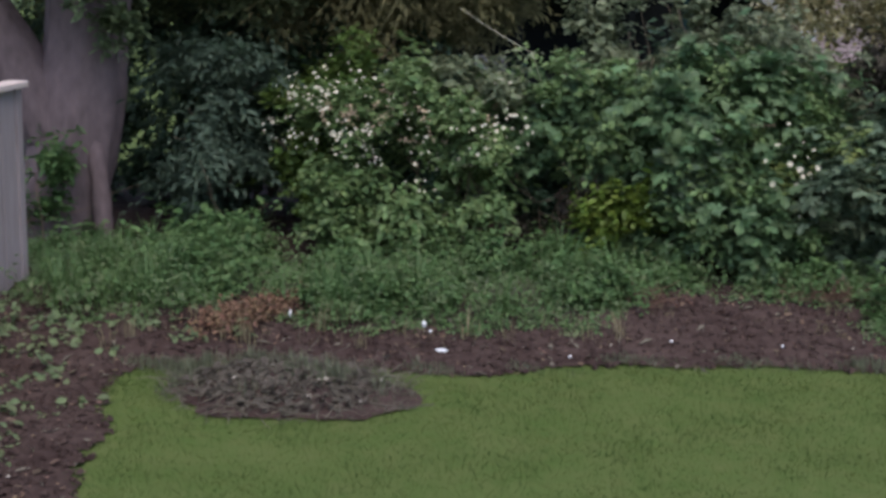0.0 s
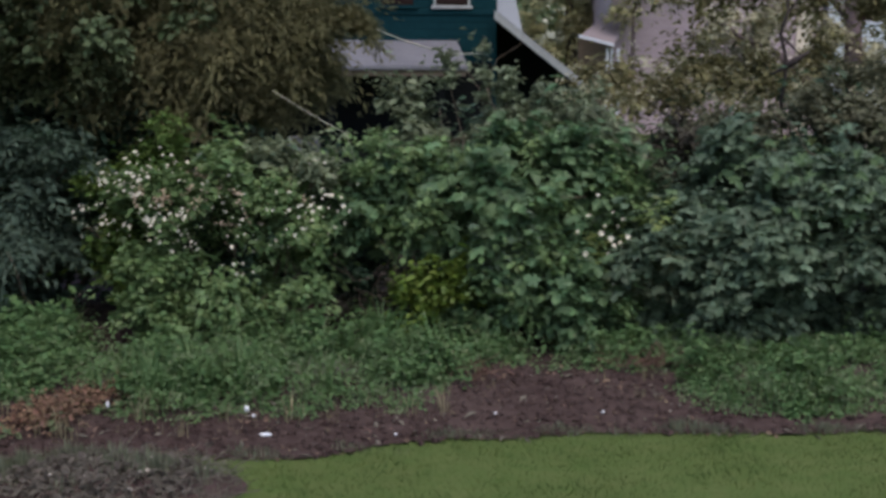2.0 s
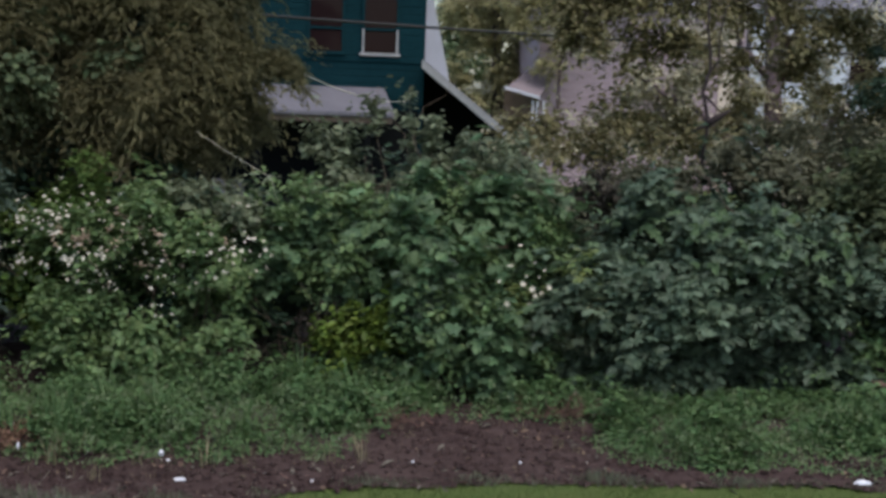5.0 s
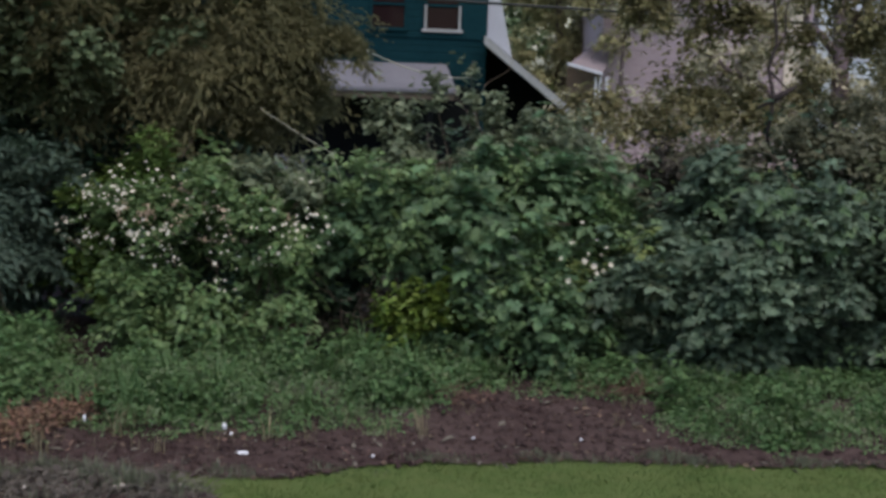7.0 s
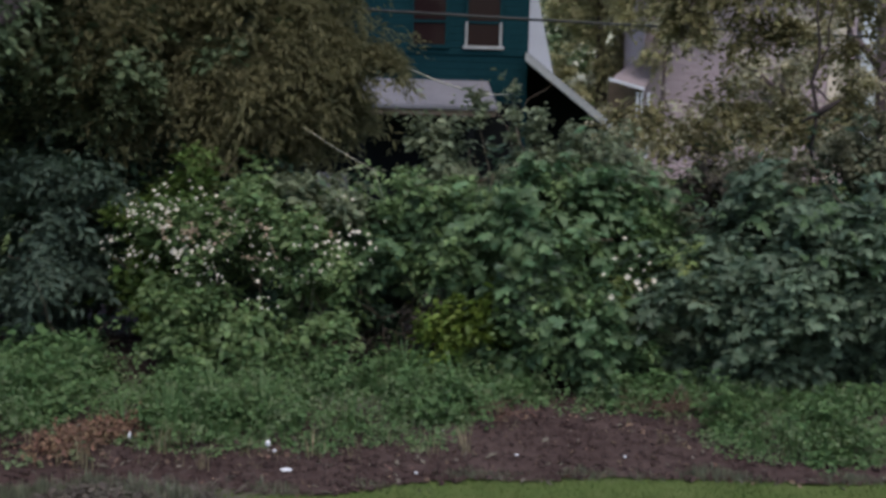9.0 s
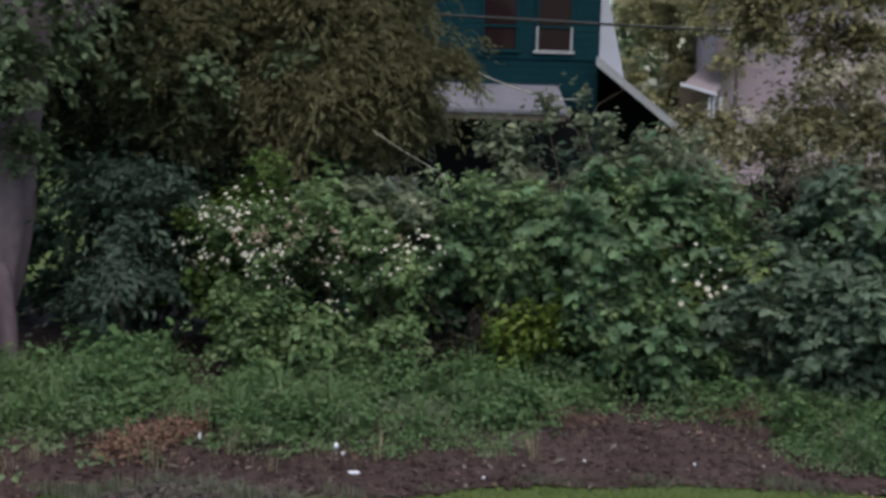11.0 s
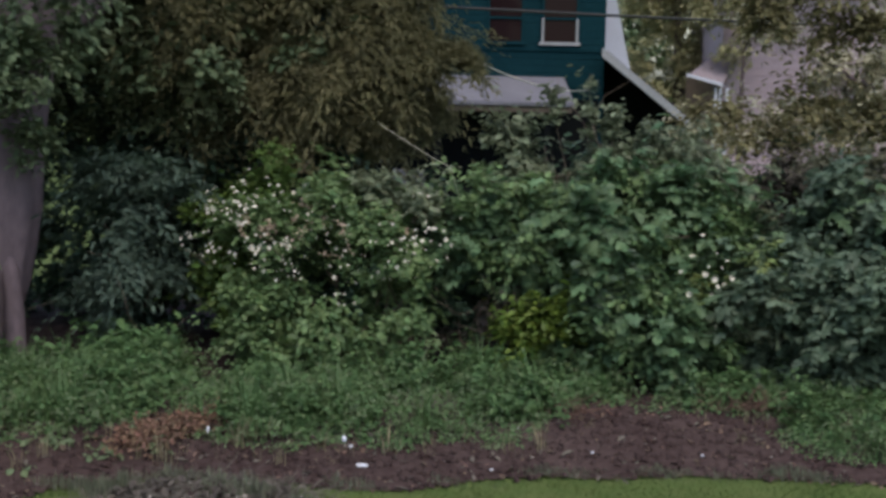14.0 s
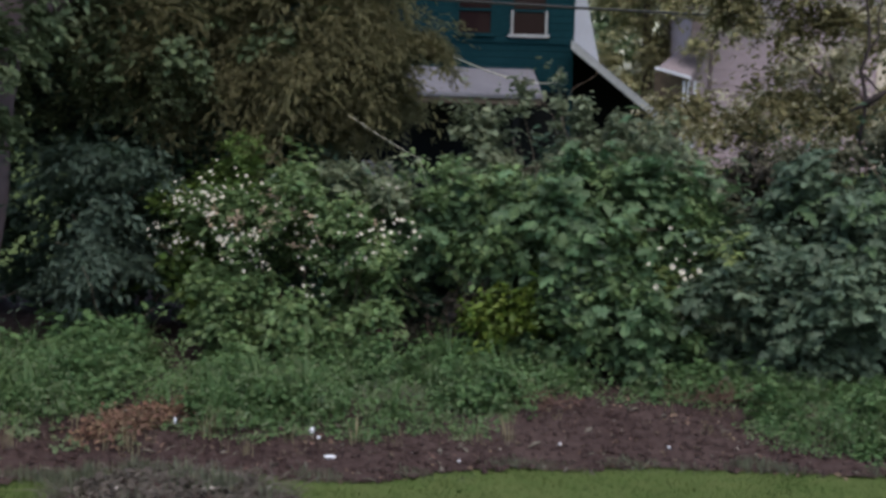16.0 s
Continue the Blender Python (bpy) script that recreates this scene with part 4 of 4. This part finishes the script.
for _ in range(520):
    a, r = rng.random() * 6.283, math.sqrt(rng.random())
    x, y = -1.87 + 0.8 * r * math.cos(a), 8.12 + 0.62 * r * math.sin(a)
    z = 0.11 * (1 - r * r) + 0.02
    d = rng.random() * 6.283
    l = 0.06 + 0.2 * rng.random()
    w = 0.0015 + 0.0025 * rng.random()
    paths.append((bent((x, y, z), (x + l * math.cos(d), y + l * math.sin(d), max(0.02, z + rng.normal(0.02, 0.05))), 3, 0, 0.01), [w, w, w * 0.8, w * 0.5]))
sticks("twig_tangle", pile, paths, M_DRY, 4, label="tangle of grey dry twigs", kind="stuff")

a, r = rng.random(900) * 6.283, np.sqrt(rng.random(900)) * 0.85
P = np.column_stack([0.72 * r * np.cos(a), 0.58 * r * np.sin(a), 0.11 * (1 - r * r) + 0.03])
v, f = strew(P, rng.normal(0, 0.5, (900, 3)) + (0, 0, 1), rng.normal(0, 1, (900, 3)), 0.05 * (0.5 + rng.random(900)), OVAL)
part("withered_leaf", mesh_of("withered_leaf", v, f, M_GREYL), M_GREYL, pile, "grey withered leaves", "stuff")
v, f = strew(P[:16], rng.normal(0, 0.5, (16, 3)) + (0, 0, 1), rng.normal(0, 1, (16, 3)), 0.04 * (0.5 + rng.random(16)), CLOD)
part("chip", mesh_of("chip", v, f, M_LITTER2), M_LITTER2, pile, "pale wood chips", "stuff")

# rusty dead leaves
n = 3600
a = rng.random((n, 2))
P = np.column_stack([-2.65 + 0.55 * a[:, 0] + rng.normal(0, 0.09, n), 9.15 + 0.75 * a[:, 0] + rng.normal(0, 0.15, n), 0.10 + 0.12 * a[:, 1]])
v, f = strew(P, rng.normal(0, 0.6, (n, 3)) + (0, -0.3, 1), rng.normal(0, 1, (n, 3)), 0.03 * (0.5 + rng.random(n)), OVAL)
tagged(part("dead_leaves", mesh_of("dead_leaves", v, f, M_RUST), M_RUST), "heap of rusty orange dead leaves on the earth", "leaf litter", kind="stuff")


# debris on the earth: clods, straw, chips
def scatter(name, count, shape, size, material, label, flat=0.5):
    P = []
    while len(P) < count:
        x, y = rng.uniform(-4.6, 6.0), rng.uniform(6.0, 11.0)
        if in_soil(x, y, 0.05) and rng.random() < (1.0 if y < 9.9 or 0.0 < x < 2.3 else 0.15):
            P.append((x, y, rise(x, y) + 0.006))
    P = np.array(P)
    v, f = strew(P, rng.normal(0, flat, (count, 3)) + (0, 0, 1), rng.normal(0, 1, (count, 3)) * (1, 1, 0.3), size * (0.4 + 1.1 * rng.random(count) ** 2), shape)
    return tagged(part(name, mesh_of(name, v, f, material), material), label, "ground litter", kind="stuff")


scatter("earth_clods", 6500, CLOD, 0.045, M_SOIL, "dark crumbled clods of bare earth", 0.3)
scatter("straw_litter", 900, SLIM, 0.10, M_DRY, "dry straw and stalks strewn on bare earth", 0.25)
scatter("leaf_litter", 1200, OVAL, 0.05, M_FALLEN, "brown fallen leaves strewn on bare earth", 0.4)
scatter("wood_chips", 50, CLOD, 0.028, M_LITTER2, "small pale chips and pebbles on bare earth", 0.3)


def heap_of_stalks(place, count, spread, length, material, label):
    r = root("stalk_heap", place, label, "dead stalks")
    paths = []
    for _ in range(count):
        p = Vector(place) + Vector((rng.normal(0, spread), rng.normal(0, spread * 0.6), 0.02))
        e = p + Vector((rng.normal(0, length), rng.normal(0, length * 0.6), abs(rng.normal(0.4, 0.4)) * length))
        paths.append((bent(p, e, 3, 0, 0.01), [0.005, 0.004, 0.003, 0.002]))
    sticks("stalk_tangle", r, paths, material, 4, kind="stuff")


heap_of_stalks((1.75, 10.5, rise(1.75, 10.5)), 90, 0.12, 0.16, M_RUSTW, "reddish brown tuft of dead stalks")
heap_of_stalks((-0.75, 10.25, rise(-0.75, 10.25)), 110, 0.2, 0.12, M_DRY, "low tuft of straw-coloured dead stalks")
heap_of_stalks((0.35, 10.3, rise(0.35, 10.3)), 90, 0.2, 0.12, M_RUSTW, "low brown heap of dead stalks")


def litter(x, y, w, d, h, label, turn=0.0, up=0.0):
    """A crumpled scrap: a small dented lump."""
    bm = bmesh.new()
    bmesh.ops.create_icosphere(bm, subdivisions=2, radius=0.5)
    for q in bm.verts:
        q.co *= 1 + 0.35 * noise.noise(q.co * 3 + Vector((x * 9, y * 9, 0)))
        q.co = Vector((q.co.x * w * 0.8, q.co.y * d * 0.8, max(-0.02, q.co.z * h * 0.8)))
    ob = part("litter", bm, M_LITTER)
    ob.matrix_world = pose(x, y, rise(x, y) + h * 0.3 + up, 0, 0, turn)
    tagged(ob, label, "litter", "scraps on the earth")


litter(-1.15, 9.16, 0.04, 0.04, 0.065, "small crumpled white paper scrap on weeds", 20, 0.1)
litter(-1.1, 9.13, 0.03, 0.03, 0.025, "small crumpled white paper scrap on weeds", 60, 0.08)
litter(-2.1, 9.2, 0.025, 0.025, 0.07, "small upright white scrap beside dead leaves", 0, 0.1)
litter(-1.0, 8.98, 0.12, 0.05, 0.03, "flat white scrap lying on bare earth", -8)
litter(3.74, 9.3, 0.18, 0.10, 0.06, "crumpled bluish white plastic scrap at lawn edge", 5)
litter(0.56, 9.5, 0.03, 0.03, 0.03, "tiny white scrap on bare earth", 0)
litter(1.33, 9.55, 0.025, 0.03, 0.03, "tiny white scrap on bare earth", 40)
litter(-0.14, 9.15, 0.03, 0.03, 0.025, "tiny white scrap on bare earth", 70)

# fallen log with pale fungus
LG = (4.55, 10.9, 0.25)
log = root("fallen_log", LG, "fallen reddish log with pale knots among weeds", "log")
sticks("log_body", log, [(bent((4.35, 11.0, 0.42), (5.4, 10.8, 0.2), 6, 0, 0.01), [0.022, 0.03, 0.034, 0.036, 0.04, 0.04, 0.04])], M_RUSTW, 12, 0.1)
for x in (4.62, 4.72):
    bm = bmesh.new()
    bmesh.ops.create_icosphere(bm, subdivisions=2, radius=0.035, matrix=Matrix.Translation((x - LG[0], -0.02, 0.12 - 0.2 * (x - 4.6))) @ Matrix.Diagonal((0.8, 0.5, 1.1, 1)))
    part("knot", bm, M_PETAL, log, "pale round knot")

# ---- the green house ----
def place_box(name, parent, o, dims, material, bevel=0.01, label=""):
    x0, x1, y0, y1, z0, z1 = dims
    return part(name, box(bmesh.new(), x0 - o[0], x1 - o[0], y0 - o[1], y1 - o[1], z0 - o[2], z1 - o[2], bevel), material, parent, label)


HO = (-1.5, 30.0, 0.0)
house = root("house", HO, "dark teal two-storey house with grey porch roof", "house")
place_box("wall", house, HO, (-6.0, 1.71, 30.0, 36.0, -0.1, 6.2), M_TEAL)
for i in range(26):
    z = 2.3 + i * 0.15
    part("clapboard", box(bmesh.new(), -6.02 + 1.5, 1.69 + 1.5, -0.028, -0.002, z, z + 0.142, 0.006), M_TEAL, house)
place_box("belt_board", house, HO, (-6.02, 1.70, 29.94, 29.97, 3.2, 3.32), M_TEAL)
for wx in (-0.42, 0.74):
    w = part("window", box(bmesh.new(), wx - 0.36 + 1.5, wx + 0.36 + 1.5, -0.03, 0.0, 3.42, 4.9), M_SHADE, house)
    w.location.y = -0.01
    for x0, x1, z0, z1, light in ((-0.39, -0.34, 3.36, 3.9, 1), (0.34, 0.39, 3.36, 3.9, 1), (-0.40, -0.34, 3.902, 4.95, 0), (0.34, 0.40, 3.902, 4.95, 0), (-0.34, 0.34, 4.88, 4.95, 0), (-0.34, 0.34, 3.87, 3.92, 0)):
        part("window_frame", box(bmesh.new(), wx + 1.5 + x0, wx + 1.5 + x1, -0.075, -0.031, z0, z1, 0.006), M_TRIM if wx > 0 and light else M_TEAL, w)
    part("window_sill", box(bmesh.new(), wx + 1.5 - 0.44, wx + 1.5 + 0.44, -0.11, -0.031, 3.33, 3.40, 0.008), M_TEAL if wx < 0 else M_TRIM, w)
    part("pane", box(bmesh.new(), wx + 1.5 - 0.34, wx + 1.5 + 0.34, -0.045, -0.034, 3.41, 3.86), M_GLASS, w)
    part("pane", box(bmesh.new(), wx + 1.5 - 0.34, wx + 1.5 + 0.34, -0.045, -0.034, 3.93, 4.87), M_GLASS, w)
# main roof
vs = [(-6.4, 29.6, 6.1), (2.1, 29.6, 6.1), (2.1, 33, 8.6), (-6.4, 33, 8.6), (-6.4, 36.4, 6.1), (2.1, 36.4, 6.1)]
vs = [(x - HO[0], y - HO[1], z) for x, y, z in vs] + [(x - HO[0], y - HO[1], z - 0.15) for x, y, z in vs]
part("roof", mesh_of("roof", vs, [(0, 1, 2, 3), (3, 2, 5, 4), (7, 6, 9, 8), (8, 9, 10, 11), (0, 6, 7, 1), (4, 5, 11, 10), (1, 7, 8, 2), (2, 8, 11, 5), (0, 3, 9, 6), (3, 4, 10, 9)], M_SHING), M_SHING, house)
# porch roof with a hipped end
vs = [(-6.0, 29.96, 2.66), (0.86, 29.96, 2.66), (1.03, 28.4, 2.16), (-6.0, 28.4, 2.16)]
vs = [(x - HO[0], y - HO[1], z) for x, y, z in vs] + [(x - HO[0], y - HO[1], z - 0.12) for x, y, z in vs]
part("porch_roof", mesh_of("porch_roof", vs, [(3, 2, 1, 0), (4, 5, 6, 7), (0, 1, 5, 4), (1, 2, 6, 5), (2, 3, 7, 6), (3, 0, 4, 7)], M_SHING), M_SHING, house, "low grey shingled porch roof")
place_box("gutter", house, HO, (-6.0, 1.04, 28.30, 28.398, 2.06, 2.15), M_SHING, 0.02, "grey metal gutter")
# porch posts, wall and floor: shade under the roof put into their colour
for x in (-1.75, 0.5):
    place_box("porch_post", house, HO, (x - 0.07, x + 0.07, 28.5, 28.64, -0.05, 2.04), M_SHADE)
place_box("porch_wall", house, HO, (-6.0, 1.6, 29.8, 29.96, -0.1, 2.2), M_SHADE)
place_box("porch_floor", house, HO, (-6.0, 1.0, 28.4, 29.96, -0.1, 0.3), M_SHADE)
place_box("fascia", house, HO, (-6.0, 1.0, 28.37, 28.399, 1.94, 2.055), M_TWIG, 0.005, "weathered tan fascia under the gutter")
for x, w in ((-2.52, 0.14), (-2.14, 0.13)):
    bx = root("storage_box", (x, 28.8, 0.3), "small dull grey box standing on the dark porch", "box", "boxes on the porch")
    part("box_body", box(bmesh.new(), -w, w, -0.12, 0.12, 0.0, 0.34, 0.02), M_SHING, bx)
    part("lid", box(bmesh.new(), -w - 0.015, w + 0.015, -0.135, 0.135, 0.342, 0.37, 0.012), M_SHING, bx)
# lean-to at the side with pale rake board
vs = [(1.72, 29.4, 3.24), (3.5, 29.4, 1.86), (3.5, 33, 1.86), (1.72, 33, 3.24)]
vs = [(x - HO[0], y - HO[1], z) for x, y, z in vs] + [(x - HO[0], y - HO[1], z - 0.1) for x, y, z in vs]
part("side_roof", mesh_of("side_roof", vs, [(0, 1, 2, 3), (7, 6, 5, 4), (0, 4, 5, 1), (1, 5, 6, 2), (2, 6, 7, 3), (3, 7, 4, 0)], M_SHING), M_SHING, house)
vs = [(1.62, 29.33, 3.30), (3.55, 29.33, 1.80), (3.55, 29.33, 1.61), (1.62, 29.33, 3.11)]
vs = [(x - HO[0], y - HO[1], z) for x, y, z in vs] + [(x - HO[0], y - HO[1] + 0.06, z) for x, y, z in vs]
part("rake_board", mesh_of("rake_board", vs, [(3, 2, 1, 0), (4, 5, 6, 7), (0, 1, 5, 4), (1, 2, 6, 5), (2, 3, 7, 6), (3, 0, 4, 7)], M_TRIM), M_TRIM, house, "pale sloping rake board")
# side wall and corner post take the lean-to's shade as near-black colour
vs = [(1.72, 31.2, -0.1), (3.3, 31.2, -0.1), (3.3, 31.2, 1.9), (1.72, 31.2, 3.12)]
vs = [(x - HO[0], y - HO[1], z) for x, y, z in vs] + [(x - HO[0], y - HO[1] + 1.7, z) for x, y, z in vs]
part("side_wall", mesh_of("side_wall", vs, [(0, 1, 2, 3), (7, 6, 5, 4), (0, 4, 5, 1), (1, 5, 6, 2), (2, 6, 7, 3), (3, 7, 4, 0)], M_SHADE), M_SHADE, house, "side wall coloured near black for roof shade")
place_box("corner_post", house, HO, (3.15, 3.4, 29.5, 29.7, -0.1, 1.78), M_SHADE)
# white tapered chimney
vs = [(1.8, 33.2, -0.1), (2.62, 33.2, -0.1), (2.51, 33.2, 2.85), (1.98, 33.2, 5.1), (1.78, 33.2, 5.1), (1.8, 33.2, 2.6)]
vs = [(x - HO[0], y - HO[1], z) for x, y, z in vs] + [(x - HO[0], y - HO[1] + 0.7, z) for x, y, z in vs]
part("chimney", mesh_of("chimney", vs, [(0, 1, 2, 3, 4, 5), (11, 10, 9, 8, 7, 6)] + [(i, i + 6, (i + 1) % 6 + 6, (i + 1) % 6) for i in range(6)], M_WHITE), M_WHITE, house, "white tapered chimney")

# ---- the mauve house further back ----
H2 = (9.0, 40.0, 0.0)
h2 = root("house", H2, "mauve sided house with a white porch, far behind trees", "house")
place_box("wall", h2, H2, (5.6, 11.6, 40.0, 47.0, -0.1, 5.4), M_MAUVE)
for i in range(22):
    part("clapboard", box(bmesh.new(), 5.58 - 9, 11.62 - 9, -0.04, -0.002, 0.6 + i * 0.22, 0.6 + i * 0.22 + 0.205, 0.008), M_MAUVE, h2)
vs = [(5.2, 39.5, 5.3), (12.0, 39.5, 5.3), (12.0, 43.5, 8.0), (5.2, 43.5, 8.0), (12.0, 47.5, 5.3), (5.2, 47.5, 5.3)]
vs = [(x - 9, y - 40, z) for x, y, z in vs]
part("roof", mesh_of("roof", vs, [(0, 1, 2, 3), (3, 2, 4, 5), (0, 3, 5), (1, 4, 2), (0, 5, 4, 1)], M_SHING), M_SHING, h2)
vs = [(4.45, 38.0, 2.80), (5.33, 38.0, 2.58), (6.1, 39.95, 3.25), (5.3, 39.95, 3.35)]
vs = [(x - 9, y - 40, z) for x, y, z in vs] + [(x - 9, y - 40, z - 0.06) for x, y, z in vs]
SLAB = [(0, 1, 2, 3), (7, 6, 5, 4), (0, 4, 5, 1), (1, 5, 6, 2), (2, 6, 7, 3), (3, 7, 4, 0)]
part("porch_roof", mesh_of("porch_roof", vs, SLAB, M_ROOF2), M_ROOF2, h2, "mauve sloping porch roof")
vs = [(4.38, 37.9, 2.84), (5.36, 37.9, 2.59), (5.36, 37.995, 2.59), (4.38, 37.995, 2.84)]
vs = [(x - 9, y - 40, z) for x, y, z in vs] + [(x - 9, y - 40, z - 0.09) for x, y, z in vs]
part("eave_board", mesh_of("eave_board", vs, SLAB, M_WHITE), M_WHITE, h2, "white eave board")
for x in (5.2, 5.32, 5.5):
    place_box("porch_post", h2, H2, (x - 0.035, x + 0.035, 38.05, 38.13, -0.1, 2.46), M_WHITE)
place_box("porch_wall", h2, H2, (4.6, 5.59, 39.9, 39.99, -0.1, 2.7), M_TWIG, 0.01, "dull brown shaded porch wall")
place_box("corner_board", h2, H2, (10.85, 11.3, 39.88, 39.955, -0.1, 5.2), M_CREAM, 0.01, "cream vertical corner board")

# ---- pale blue house beside it ----
H3 = (15.0, 42.0, 0.0)
h3 = root("house", H3, "pale bluish white house glimpsed between dark boughs", "house")
place_box("wall", h3, H3, (12.4, 19.5, 42.0, 49.0, -0.1, 5.6), M_SKYBL)
for i in range(26):
    part("clapboard", box(bmesh.new(), 12.38 - 15, 19.52 - 15, -0.03, -0.002, 0.4 + i * 0.2, 0.4 + i * 0.2 + 0.188, 0.006), M_SKYBL, h3)
for wx in (13.6, 15.9, 18.0):
    w = part("window", box(bmesh.new(), wx - 15 - 0.42, wx - 15 + 0.42, -0.05, -0.032, 3.3, 4.7, 0.004), M_SHADE, h3)
    for x0, x1, z0, z1 in ((-0.5, -0.42, 3.2, 4.8), (0.42, 0.5, 3.2, 4.8), (-0.418, 0.418, 4.7, 4.8), (-0.418, 0.418, 3.2, 3.3), (-0.418, 0.418, 3.97, 4.03)):
        part("window_frame", box(bmesh.new(), wx - 15 + x0, wx - 15 + x1, -0.08, -0.031, z0, z1, 0.006), M_WHITE, w)
    for z0, z1 in ((3.302, 3.968), (4.032, 4.698)):
        part("pane", box(bmesh.new(), wx - 15 - 0.418, wx - 15 + 0.418, -0.062, -0.053, z0, z1), M_GLASS, w)
vs = [(12.0, 41.6, 5.5), (20.0, 41.6, 5.5), (20.0, 45.5, 8.0), (12.0, 45.5, 8.0), (20.0, 49.4, 5.5), (12.0, 49.4, 5.5)]
vs = [(x - 15, y - 42, z) for x, y, z in vs]
part("roof", mesh_of("roof", vs, [(0, 1, 2, 3), (3, 2, 4, 5), (0, 3, 5), (1, 4, 2), (0, 5, 4, 1)], M_SHING), M_SHING, h3)

t5 = root("tree", (6.0, 38.8, 0), "pale slender tree beside the mauve house", "tree")
sticks("trunk", t5, [([(6.0, 38.8, -0.1), (6.0, 38.8, 2.5), (6.05, 38.8, 5.0)], [0.08, 0.06, 0.03])], M_BARK, 8, 0.1)
foliage("crown", t5, [(5.9, 38.8, 3.6, 0.6, 0.4, 0.8), (6.1, 38.8, 4.7, 0.7, 0.4, 0.8), (6.6, 38.8, 5.4, 0.9, 0.4, 0.7)], 200, 14, 0.5, 0.12, DIAM, M_PALE2, shell=0.3, gap=-0.4, bunch=0.35)

# far woods
far = root("far_trees", (0, 60, 0), "distant row of dull green trees", "trees", kind="stuff")
foliage("crown", far, [(x, 58 + 4 * ((i * 7) % 3), 3.2 + (i * 5) % 3, 4.2, 2, 3.6) for i, x in enumerate(range(-34, 50, 6)) if not 13 < x < 30], 900, 26, 0.6, 0.6, DIAM, M_WEED2, bunch=1.4)

# ---- cables ----
def cable(a, b, sag, rad, material, label):
    r = root("cable", a, label, "cable")
    sticks("wire", r, [(bent(a, b, 16, sag), [rad] * 17)], material, 6)


cable((-14.0, 18.0, 4.15), (16.0, 18.0, 3.3), 0.25, 0.018, M_CABLE, "black overhead cable strung across the gardens")
cable((-14.0, 19.0, 4.9), (16.0, 19.0, 3.75), 0.3, 0.009, M_CABLE, "thin black overhead cable strung across the gardens")
drop = root("cable", (-2.5, 13.0, 4.2), "pale sagging service cable from the tree to the house", "cable")
sticks("wire", drop, [([Vector((-2.5, 13.0, 4.2))] + bent((-1.02, 14.0, 3.09), (1.42, 29.98, 2.4), 16, 0.2), [0.008] * 18)], M_CORD, 6)
cane = root("cane", (-0.42, 11.0, 1.3), "pale bare cane leaning out of the hedge", "cane")
sticks("shaft", cane, [(bent((-1.14, 11.0, 2.29), (-0.56, 11.02, 1.95), 6, 0.01) + [Vector((-0.45, 11.5, 1.5))], [0.0015, 0.002, 0.002, 0.0022, 0.0024, 0.0024, 0.0024, 0.0024])], M_CORD, 6)
